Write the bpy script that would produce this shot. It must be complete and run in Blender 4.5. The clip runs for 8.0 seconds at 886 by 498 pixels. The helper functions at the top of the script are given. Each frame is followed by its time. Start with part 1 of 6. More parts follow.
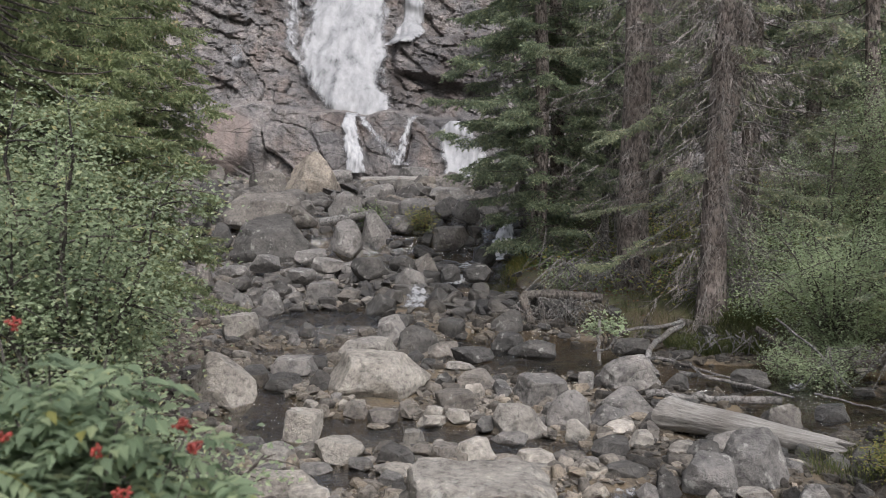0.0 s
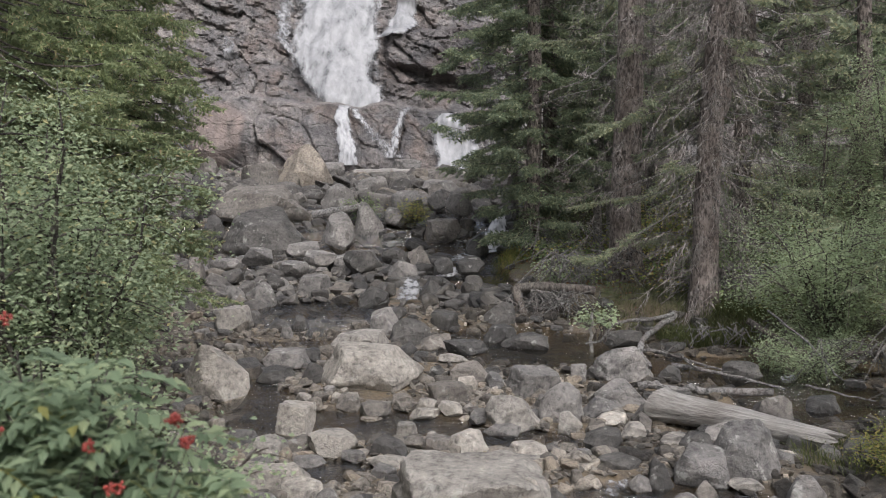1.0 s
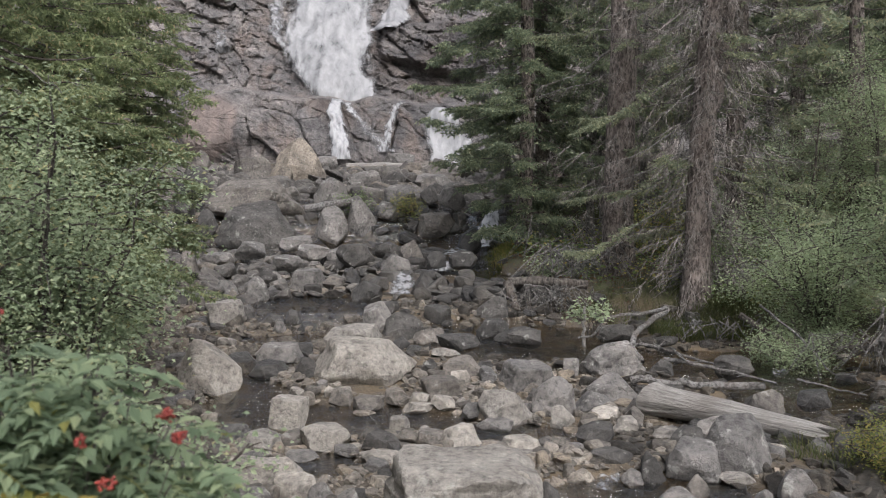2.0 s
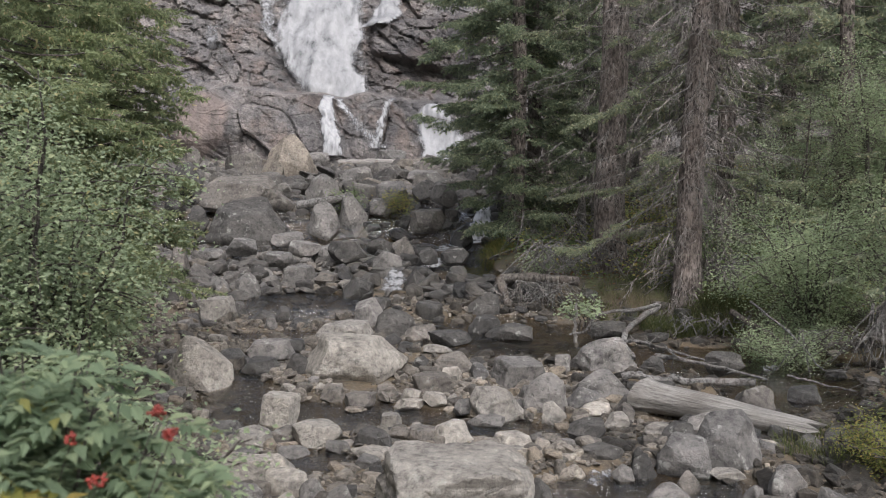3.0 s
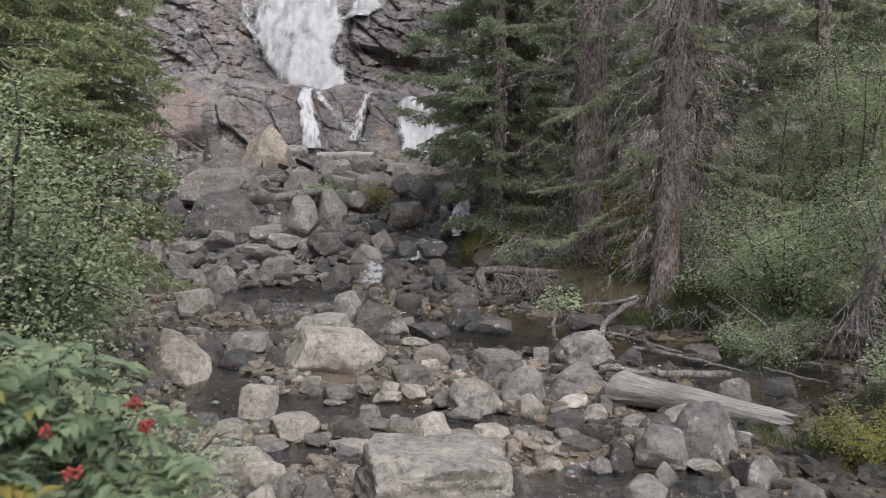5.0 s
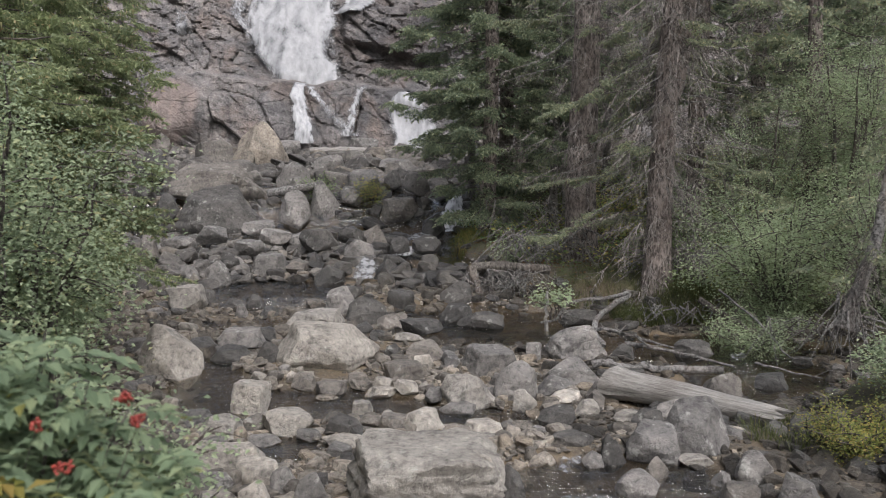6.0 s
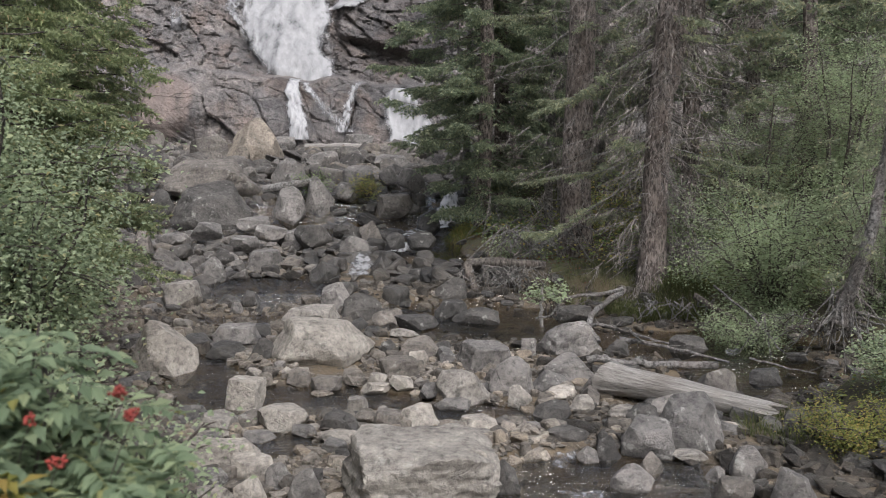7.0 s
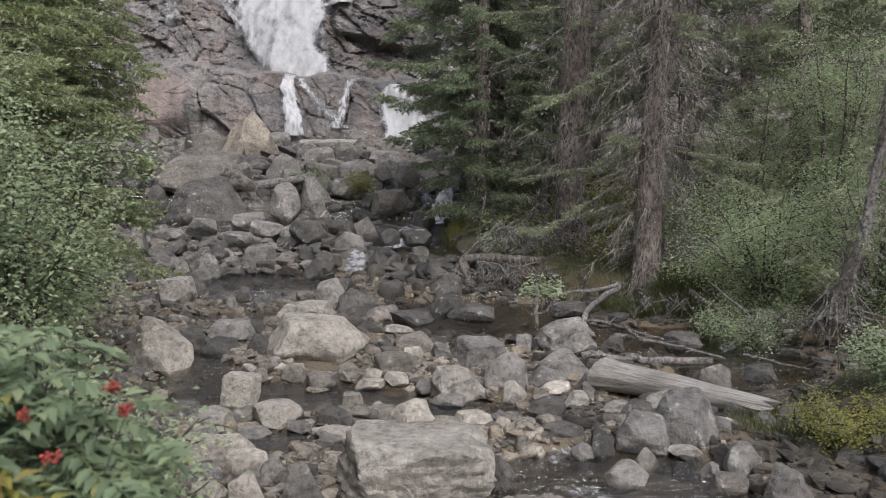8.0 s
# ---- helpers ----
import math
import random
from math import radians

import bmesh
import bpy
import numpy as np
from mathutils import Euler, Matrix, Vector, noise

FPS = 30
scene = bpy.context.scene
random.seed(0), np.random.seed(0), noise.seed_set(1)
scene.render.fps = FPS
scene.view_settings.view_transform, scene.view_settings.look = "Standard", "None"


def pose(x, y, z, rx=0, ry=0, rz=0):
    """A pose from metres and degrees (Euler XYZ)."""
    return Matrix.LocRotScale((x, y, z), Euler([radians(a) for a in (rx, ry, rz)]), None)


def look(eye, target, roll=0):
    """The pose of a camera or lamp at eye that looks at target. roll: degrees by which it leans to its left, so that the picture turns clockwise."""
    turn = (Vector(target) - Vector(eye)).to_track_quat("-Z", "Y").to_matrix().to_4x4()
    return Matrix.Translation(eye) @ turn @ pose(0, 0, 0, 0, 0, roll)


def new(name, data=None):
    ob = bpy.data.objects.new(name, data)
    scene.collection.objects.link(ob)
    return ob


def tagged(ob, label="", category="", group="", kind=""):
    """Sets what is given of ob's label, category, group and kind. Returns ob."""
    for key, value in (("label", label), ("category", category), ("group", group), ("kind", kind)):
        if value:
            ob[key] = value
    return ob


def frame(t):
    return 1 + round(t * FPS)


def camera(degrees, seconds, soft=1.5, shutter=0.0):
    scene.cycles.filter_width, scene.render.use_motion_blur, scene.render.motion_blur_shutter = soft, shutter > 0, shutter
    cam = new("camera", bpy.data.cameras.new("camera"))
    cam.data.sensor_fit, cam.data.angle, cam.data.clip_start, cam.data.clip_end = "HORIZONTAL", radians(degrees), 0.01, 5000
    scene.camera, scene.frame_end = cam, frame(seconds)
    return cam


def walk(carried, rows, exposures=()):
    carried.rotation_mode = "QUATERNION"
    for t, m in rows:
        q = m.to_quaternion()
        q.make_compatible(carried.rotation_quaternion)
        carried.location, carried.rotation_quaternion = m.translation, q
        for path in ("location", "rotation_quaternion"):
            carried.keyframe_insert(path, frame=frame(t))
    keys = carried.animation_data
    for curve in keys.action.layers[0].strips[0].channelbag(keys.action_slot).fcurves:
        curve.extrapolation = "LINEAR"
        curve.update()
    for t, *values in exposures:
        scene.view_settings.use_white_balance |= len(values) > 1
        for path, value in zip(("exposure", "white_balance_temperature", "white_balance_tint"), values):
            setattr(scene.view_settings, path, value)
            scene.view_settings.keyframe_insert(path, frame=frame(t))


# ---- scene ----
cam = camera(51.3, 8.0, soft=0.95)
# The camera is held on the bank and turns, swaying a little: seconds, tilt, roll, yaw, sideways and upward sway.
EYE = 3.0
cam.data.dof.use_dof, cam.data.dof.focus_distance, cam.data.dof.aperture_fstop = True, 13.0, 4.1
TURNS = [
    (0.0, 86.000, 0.000, 0.000, 0.0, 0.0), (0.5, 85.732, 0.045, -0.245, 0.0008, 0.0022), (1.0, 85.527, 0.045, -0.453, 0.0014, 0.0042),
    (1.5, 85.325, 0.000, -0.663, 0.0021, 0.0058), (3.0, 84.940, -0.100, -1.392, 0.0036, 0.0078), (3.5, 84.846, -0.172, -1.692, 0.0038, 0.0075),
    (4.0, 84.748, -0.225, -2.048, 0.0040, 0.0066), (4.5, 84.641, -0.268, -2.380, 0.0046, 0.0050), (6.0, 84.256, -0.380, -3.112, 0.0080, -0.0008),
    (6.5, 84.137, -0.382, -3.275, 0.0095, -0.0040), (7.0, 84.030, -0.380, -3.405, 0.0110, -0.0064), (7.5, 83.898, -0.398, -3.538, 0.0122, -0.0078),
    (8.0, 83.793, -0.430, -3.694, 0.0126, -0.0090),
]
walk(cam, [(t, pose(sx, 0, EYE + sz, tilt, roll, yaw)) for t, tilt, roll, yaw, sx, sz in TURNS], exposures=[(0.0, 0.41, 6350, 11), (8.0, 0.41, 6350, 11)])

# ---- light: high overcast, the brighter sky behind the camera and to its left ----
world = bpy.data.worlds.new("overcast_sky")
scene.world = world
world.use_nodes = True
wn = world.node_tree
sky = wn.nodes.new("ShaderNodeTexSky")
sky.sky_type = "NISHITA"
sky.sun_disc = False
sky.sun_elevation = radians(50)
sky.sun_rotation = radians(165)
sky.air_density, sky.dust_density, sky.ozone_density = 1.0, 5.0, 1.0
soft = wn.nodes.new("ShaderNodeHueSaturation")
soft.inputs["Saturation"].default_value = 0.5
wn.links.new(sky.outputs[0], soft.inputs["Color"])
wn.links.new(soft.outputs[0], wn.nodes["Background"].inputs["Color"])
wn.nodes["Background"].inputs["Strength"].default_value = 0.15

sun = new("sun", bpy.data.lights.new("sun", "SUN"))
sun.data.energy = 1.95
sun.data.angle = radians(40)
sun.data.color = (0.985, 0.968, 1.0)
sun.matrix_world = look((9, -27, 34), (0, 0, 0))


# ---- materials ----
def node_material(name):
    m = bpy.data.materials.new(name)
    m.use_nodes = True
    nt = m.node_tree
    bsdf = nt.nodes["Principled BSDF"]

    def add(kind, **inputs):
        n = nt.nodes.new(kind)
        for key, value in inputs.items():
            n.inputs[key.replace("_", " ")].default_value = value
        return n
    return m, nt, bsdf, add


def ramp_of(nt, fac, stops):
    r = nt.nodes.new("ShaderNodeValToRGB")
    e = r.color_ramp.elements
    while len(e) < len(stops):
        e.new(0.5)
    for k, (pos, col) in enumerate(stops):
        e[k].position = pos
        e[k].color = (*col, 1)
    nt.links.new(fac, r.inputs[0])
    return r.outputs[0]


def mixed(nt, fac, a, b, blend="MIX"):
    """Mix two colours; fac, a and b are sockets or values."""
    n = nt.nodes.new("ShaderNodeMix")
    n.data_type, n.blend_type = "RGBA", blend
    for socket, value in ((n.inputs[0], fac), (n.inputs[6], a), (n.inputs[7], b)):
        if isinstance(value, bpy.types.NodeSocket):
            nt.links.new(value, socket)
        else:
            socket.default_value = value if not isinstance(value, tuple) else (*value, 1)
    return n.outputs[2]


def bumped(nt, add, bsdf, height, strength, distance):
    b = add("ShaderNodeBump", Strength=strength, Distance=distance)
    nt.links.new(height, b.inputs["Height"])
    nt.links.new(b.outputs[0], bsdf.inputs["Normal"])


def noise_out(nt, add, coord, scale, detail=6.0, rough=0.6, stretch=None):
    n = add("ShaderNodeTexNoise", Scale=scale, Detail=detail, Roughness=rough)
    if stretch:
        mp = add("ShaderNodeMapping")
        mp.inputs["Scale"].default_value = stretch
        nt.links.new(coord, mp.inputs[0])
        coord = mp.outputs[0]
    nt.links.new(coord, n.inputs["Vector"])
    return n.outputs["Fac"]


def rock_material(name, dark, mid, light, lichen=0.0, gloss=0.8, grain=14.0, per="object", veins=True):
    m, nt, bsdf, add = node_material(name)
    geo = add("ShaderNodeNewGeometry")
    coord = geo.outputs["Position"]
    big = noise_out(nt, add, coord, 1.6, 5)
    fine = noise_out(nt, add, coord, grain, 8, 0.7)
    base = ramp_of(nt, big, [(0.28, dark), (0.5, mid), (0.72, light)])
    speck = ramp_of(nt, fine, [(0.32, (0.3, 0.3, 0.3)), (0.47, (0.88, 0.88, 0.88)), (0.6, (1.15, 1.14, 1.12)), (0.7, (1.6, 1.58, 1.54))])
    col = mixed(nt, 0.85, base, speck, "MULTIPLY")
    stain = noise_out(nt, add, coord, 3.4, 6, 0.65)
    col = mixed(nt, 0.75, col, ramp_of(nt, stain, [(0.34, (0.4, 0.39, 0.38)), (0.46, (0.95, 0.94, 0.92)), (0.62, (1.1, 1.09, 1.07))]), "MULTIPLY")
    if per == "object":
        rnd = add("ShaderNodeObjectInfo").outputs["Random"]
        tone = ramp_of(nt, rnd, [(0.0, (0.8, 0.8, 0.8)), (0.5, (0.98, 0.97, 0.95)), (1.0, (1.18, 1.16, 1.13))])
    else:
        rnd = geo.outputs["Random Per Island"]
        tone = ramp_of(nt, rnd, [(0.0, (0.38, 0.37, 0.36)), (0.35, (0.72, 0.7, 0.67)), (0.7, (1.0, 0.97, 0.93)), (0.9, (1.1, 1.0, 0.86)), (1.0, (1.35, 1.32, 1.26))])
    col = mixed(nt, 1.0, col, tone, "MULTIPLY")
    if lichen:
        spots = noise_out(nt, add, coord, 5.0, 7, 0.65)
        col = mixed(nt, ramp_of(nt, spots, [(0.60, (0, 0, 0)), (0.66, (lichen, lichen, lichen))]), col, (0.52, 0.52, 0.47))
    nt.links.new(col, bsdf.inputs["Base Color"])
    bsdf.inputs["Roughness"].default_value = gloss
    height = mixed(nt, 0.5, noise_out(nt, add, coord, 4.5, 7, 0.62), fine)
    if veins:
        v = add("ShaderNodeTexVoronoi", Scale=1.9)
        v.feature = "DISTANCE_TO_EDGE"
        warp = mixed(nt, 0.35, coord, add("ShaderNodeTexNoise", Scale=2.0).outputs["Color"], "ADD")
        nt.links.new(warp, v.inputs["Vector"])
        crack = ramp_of(nt, v.outputs["Distance"], [(0.0, (0, 0, 0)), (0.025, (1, 1, 1))])
        height = mixed(nt, 0.12, height, crack, "MULTIPLY")
    bumped(nt, add, bsdf, height, 1.0, 0.1)
    return m


PALE = rock_material("pale_granite", (0.235, 0.221, 0.199), (0.334, 0.313, 0.284), (0.414, 0.391, 0.355), 0.25)
GREY = rock_material("grey_gneiss", (0.119, 0.115, 0.112), (0.176, 0.169, 0.162), (0.247, 0.235, 0.225), 0.45)
DARK = rock_material("dark_gneiss", (0.045, 0.043, 0.041), (0.078, 0.075, 0.071), (0.125, 0.12, 0.114), 0.35)
BROWN = rock_material("brown_gneiss", (0.10, 0.092, 0.084), (0.155, 0.143, 0.13), (0.22, 0.203, 0.184), 0.3)
TAN = rock_material("tan_granite", (0.2, 0.175, 0.145), (0.31, 0.272, 0.225), (0.4, 0.352, 0.29), 0.2)
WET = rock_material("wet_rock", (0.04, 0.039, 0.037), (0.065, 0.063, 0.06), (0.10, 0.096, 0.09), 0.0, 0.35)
PALE_COBBLE = rock_material("pale_cobbles", (0.145, 0.132, 0.115), (0.24, 0.222, 0.198), (0.345, 0.322, 0.29), 0.15, 0.8, 18, "island", False)
COBBLE = rock_material("cobbles", (0.110, 0.098, 0.084), (0.185, 0.168, 0.147), (0.280, 0.259, 0.23), 0.15, 0.8, 18, "island", False)
# Dark for damp, with tree shade at the right bank put into the colour.
DAMP_SHADED = rock_material("damp_cobbles", (0.040, 0.036, 0.030), (0.078, 0.070, 0.059), (0.145, 0.131, 0.112), 0.1, 0.55, 18, "island", False)
# Dark from wetness, and the shade under the fir is in the colour too.
WET_SHADED_TALUS = rock_material("wet_shaded_talus", (0.04, 0.039, 0.038), (0.075, 0.073, 0.07), (0.12, 0.117, 0.112), 0.1, 0.4, 9, "island", False)
TALUS = rock_material("talus", (0.08, 0.077, 0.074), (0.138, 0.132, 0.126), (0.21, 0.202, 0.191), 0.35, 0.8, 9, "island", False)


def cliff_material():
    m, nt, bsdf, add = node_material("cliff_rock")
    geo = add("ShaderNodeNewGeometry")
    coord = geo.outputs["Position"]
    big = noise_out(nt, add, coord, 0.22, 4)
    base = ramp_of(nt, big, [(0.3, (0.115, 0.111, 0.109)), (0.46, (0.175, 0.166, 0.162)), (0.58, (0.23, 0.209, 0.195)), (0.7, (0.19, 0.181, 0.178))])
    rust = noise_out(nt, add, coord, 0.5, 5)
    base = mixed(nt, ramp_of(nt, rust, [(0.5, (0, 0, 0)), (0.64, (0.8, 0.8, 0.8))]), base, (0.19, 0.153, 0.133))
    runs = noise_out(nt, add, coord, 1.0, 6, 0.65, (2.2, 2.2, 0.16))
    base = mixed(nt, ramp_of(nt, runs, [(0.5, (0, 0, 0)), (0.7, (0.55, 0.55, 0.55))]), base, (0.05, 0.048, 0.048))
    dip = add("ShaderNodeMapping")
    dip.inputs["Rotation"].default_value = (0, radians(-32), 0)
    nt.links.new(coord, dip.inputs[0])
    strat = noise_out(nt, add, dip.outputs[0], 1.0, 6, 0.7, (0.6, 0.6, 3.0))
    fine = noise_out(nt, add, coord, 5.0, 8, 0.7)
    col = mixed(nt, 0.55, base, ramp_of(nt, strat, [(0.3, (0.5, 0.5, 0.5)), (0.6, (1.1, 1.1, 1.1))]), "MULTIPLY")
    col = mixed(nt, 0.8, col, ramp_of(nt, fine, [(0.3, (0.45, 0.45, 0.45)), (0.5, (1.0, 1.0, 1.0)), (0.66, (1.35, 1.34, 1.32))]), "MULTIPLY")
    tiny = noise_out(nt, add, coord, 13.0, 5, 0.7)
    col = mixed(nt, 0.7, col, ramp_of(nt, tiny, [(0.34, (0.5, 0.5, 0.5)), (0.5, (1.0, 1.0, 1.0)), (0.66, (1.4, 1.4, 1.4))]), "MULTIPLY")
    slab = add("ShaderNodeAttribute")
    slab.attribute_name = "slab"
    col = mixed(nt, slab.outputs["Fac"], col, mixed(nt, 0.6, (0.215, 0.176, 0.157), ramp_of(nt, fine, [(0.3, (0.6, 0.6, 0.6)), (0.66, (1.2, 1.2, 1.2))]), "MULTIPLY"))
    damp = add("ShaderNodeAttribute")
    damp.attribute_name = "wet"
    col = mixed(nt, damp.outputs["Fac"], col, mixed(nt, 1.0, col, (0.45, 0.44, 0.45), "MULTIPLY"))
    turned = add("ShaderNodeMapping")
    turned.inputs["Rotation"].default_value = (0, radians(-35), 0)
    turned.inputs["Scale"].default_value = (0.3, 0.3, 1.2)
    warp = add("ShaderNodeTexNoise", Scale=0.9, Detail=4.0)
    nt.links.new(coord, warp.inputs["Vector"])
    nt.links.new(mixed(nt, 0.9, coord, warp.outputs["Color"], "ADD"), turned.inputs[0])
    joint = add("ShaderNodeTexVoronoi", Scale=1.0)
    joint.feature = "DISTANCE_TO_EDGE"
    nt.links.new(turned.outputs[0], joint.inputs["Vector"])
    crack = ramp_of(nt, joint.outputs["Distance"], [(0.0, (0.4, 0.4, 0.4)), (0.02, (1, 1, 1))])
    slant = noise_out(nt, add, coord, 1.0, 6, 0.65, (1.6, 0.6, 0.6))
    col = mixed(nt, 0.8, col, ramp_of(nt, slant, [(0.34, (0.55, 0.55, 0.56)), (0.5, (1.0, 1.0, 1.0)), (0.66, (1.3, 1.27, 1.24))]), "MULTIPLY")
    col = mixed(nt, ramp_of(nt, runs, [(0.42, (0.1, 0.1, 0.1)), (0.56, (0.9, 0.9, 0.9))]), col, mixed(nt, 1.0, col, crack, "MULTIPLY"))
    nt.links.new(col, bsdf.inputs["Base Color"])
    bsdf.inputs["Roughness"].default_value = 0.62
    bumped(nt, add, bsdf, mixed(nt, 0.6, mixed(nt, 0.5, fine, strat), crack, "MULTIPLY"), 1.0, 0.35)
    return m


CLIFF = cliff_material()


def ground_material():
    m, nt, bsdf, add = node_material("stream_bed_and_forest_floor")
    geo = add("ShaderNodeNewGeometry")
    coord = geo.outputs["Position"]
    fine = noise_out(nt, add, coord, 22, 8, 0.7)
    mid = noise_out(nt, add, coord, 3.0, 6)
    gravel = ramp_of(nt, fine, [(0.3, (0.035, 0.029, 0.022)), (0.5, (0.085, 0.070, 0.052)), (0.7, (0.17, 0.145, 0.112))])
    gravel = mixed(nt, ramp_of(nt, mid, [(0.45, (0, 0, 0)), (0.6, (0.6, 0.6, 0.6))]), gravel, (0.155, 0.112, 0.062))
    soil = ramp_of(nt, fine, [(0.3, (0.03, 0.026, 0.02)), (0.5, (0.065, 0.055, 0.038)), (0.7, (0.10, 0.088, 0.058))])
    moss = ramp_of(nt, fine, [(0.3, (0.03, 0.04, 0.014)), (0.7, (0.095, 0.11, 0.038))])
    floor = mixed(nt, ramp_of(nt, mid, [(0.42, (0, 0, 0)), (0.58, (0.8, 0.8, 0.8))]), soil, moss)
    at = add("ShaderNodeAttribute")
    at.attribute_name = "bank"
    nt.links.new(mixed(nt, at.outputs["Fac"], gravel, floor), bsdf.inputs["Base Color"])
    bsdf.inputs["Roughness"].default_value = 0.85
    bumped(nt, add, bsdf, fine, 0.8, 0.04)
    return m


GROUND = ground_material()


def water_material():
    m, nt, bsdf, add = node_material("stream_water")
    geo = add("ShaderNodeNewGeometry")
    coord = geo.outputs["Position"]
    w1 = noise_out(nt, add, coord, 1.0, 3, 0.55, (3.0, 11.0, 4.0))
    w2 = noise_out(nt, add, coord, 1.0, 3, 0.6, (16.0, 28.0, 16.0))
    bump = add("ShaderNodeBump", Strength=1.0, Distance=0.11)
    lively = noise_out(nt, add, coord, 1.0, 3, 0.5, (0.8, 1.1, 0.8))
    nt.links.new(ramp_of(nt, lively, [(0.36, (0.2, 0.2, 0.2)), (0.5, (1, 1, 1))]), bump.inputs["Strength"])
    nt.links.new(mixed(nt, 0.3, w1, w2), bump.inputs["Height"])
    clear = add("ShaderNodeBsdfTransparent", Color=(0.9, 0.83, 0.7, 1))
    gloss = add("ShaderNodeBsdfGlossy", Roughness=0.07)
    gloss.inputs["Color"].default_value = (1, 1, 1, 1)
    nt.links.new(bump.outputs[0], gloss.inputs["Normal"])
    fres = add("ShaderNodeFresnel", IOR=2.0)
    nt.links.new(bump.outputs[0], fres.inputs["Normal"])
    mix = add("ShaderNodeMixShader")
    nt.links.new(fres.outputs[0], mix.inputs[0])
    nt.links.new(clear.outputs[0], mix.inputs[1])
    nt.links.new(gloss.outputs[0], mix.inputs[2])
    nt.links.new(mix.outputs[0], nt.nodes["Material Output"].inputs["Surface"])
    return m


WATER = water_material()


def foam_material(name, cover, scale, stretch, white=1.0):
    """White water: threads and veils with gaps between them."""
    m, nt, bsdf, add = node_material(name)
    geo = add("ShaderNodeNewGeometry")
    coord = geo.outputs["Position"]
    veil = noise_out(nt, add, coord, scale, 8, 0.62, stretch)
    puffs = noise_out(nt, add, coord, scale * 0.45, 5, 0.55)
    edge = add("ShaderNodeAttribute")
    edge.attribute_name = "veil"
    total = mixed(nt, 0.35, veil, puffs)
    s = add("ShaderNodeMath")
    s.operation = "ADD"
    nt.links.new(total, s.inputs[0])
    nt.links.new(edge.outputs["Fac"], s.inputs[1])
    bsdf.inputs["Base Color"].default_value = (0.9, 0.92, 0.94, 1)
    lo, mid, hi = 0.19 * white, 0.29 * white, 0.40 * white
    nt.links.new(ramp_of(nt, total, [(0.34, (lo, lo * 1.02, lo * 1.05)), (0.47, (mid, mid * 1.01, mid * 1.03)), (0.58, (hi, hi, hi * 1.01))]), bsdf.inputs["Base Color"])
    bsdf.inputs["Roughness"].default_value = 0.5
    nt.links.new(ramp_of(nt, s.outputs[0], [(cover, (0, 0, 0)), (cover + 0.2, (1, 1, 1))]), bsdf.inputs["Alpha"])
    bumped(nt, add, bsdf, total, 0.5, 0.2 if scale < 3 else 0.05)
    return m


FALL = foam_material("falling_water", 0.40, 0.9, (2.0, 2.0, 0.5), 0.74)
FALL_THIN = foam_material("thin_falling_water", 0.40, 2.0, (2.4, 2.4, 0.35), 0.95)
THREADS = foam_material("threads_of_water", 0.5, 2.6, (2.6, 2.6, 0.5), 0.8)
SEEP = foam_material("seeping_water", 0.52, 2.0, (2.2, 2.2, 0.4), 0.55)
FOAM = foam_material("white_riffle", 0.47, 9.0, (1.0, 0.5, 0.6), 0.65)
CASCADE = foam_material("white_cascade", 0.40, 5.0, (1.6, 1.0, 0.4), 1.5)
RIPPLE = foam_material("broken_riffle", 0.52, 16.0, (1.0, 0.5, 0.6), 0.55)


def bark_material(name, dark, light, stretch=(11, 11, 5)):
    m, nt, bsdf, add = node_material(name)
    coord = add("ShaderNodeNewGeometry").outputs["Position"]
    flake = noise_out(nt, add, coord, 1.6, 7, 0.7, stretch)
    big = noise_out(nt, add, coord, 2.2, 4)
    col = ramp_of(nt, flake, [(0.36, tuple(0.5 * a for a in dark)), (0.44, dark), (0.5, tuple((a + b) / 2 for a, b in zip(dark, light))), (0.6, light)])
    col = mixed(nt, ramp_of(nt, big, [(0.45, (0, 0, 0)), (0.65, (0.35, 0.35, 0.35))]), col, (0.155, 0.118, 0.096))
    peel = noise_out(nt, add, coord, 1.1, 6, 0.7, (2.5, 2.5, 0.9))
    col = mixed(nt, 0.8, col, ramp_of(nt, peel, [(0.36, (0.5, 0.48, 0.46)), (0.5, (1, 1, 1)), (0.66, (1.35, 1.36, 1.38))]), "MULTIPLY")
    nt.links.new(col, bsdf.inputs["Base Color"])
    bsdf.inputs["Roughness"].default_value = 0.9
    bumped(nt, add, bsdf, flake, 1.0, 0.06)
    return m


BARK = bark_material("spruce_bark", (0.065, 0.055, 0.048), (0.25, 0.215, 0.192))
STEM = bark_material("shrub_bark", (0.06, 0.052, 0.045), (0.16, 0.145, 0.125), (14, 14, 4))
DEADWOOD = bark_material("weathered_twigs", (0.10, 0.096, 0.09), (0.24, 0.232, 0.218), (12, 12, 12))
TWIG = bark_material("dead_twigs", (0.13, 0.119, 0.108), (0.30, 0.277, 0.252), (14, 14, 3))


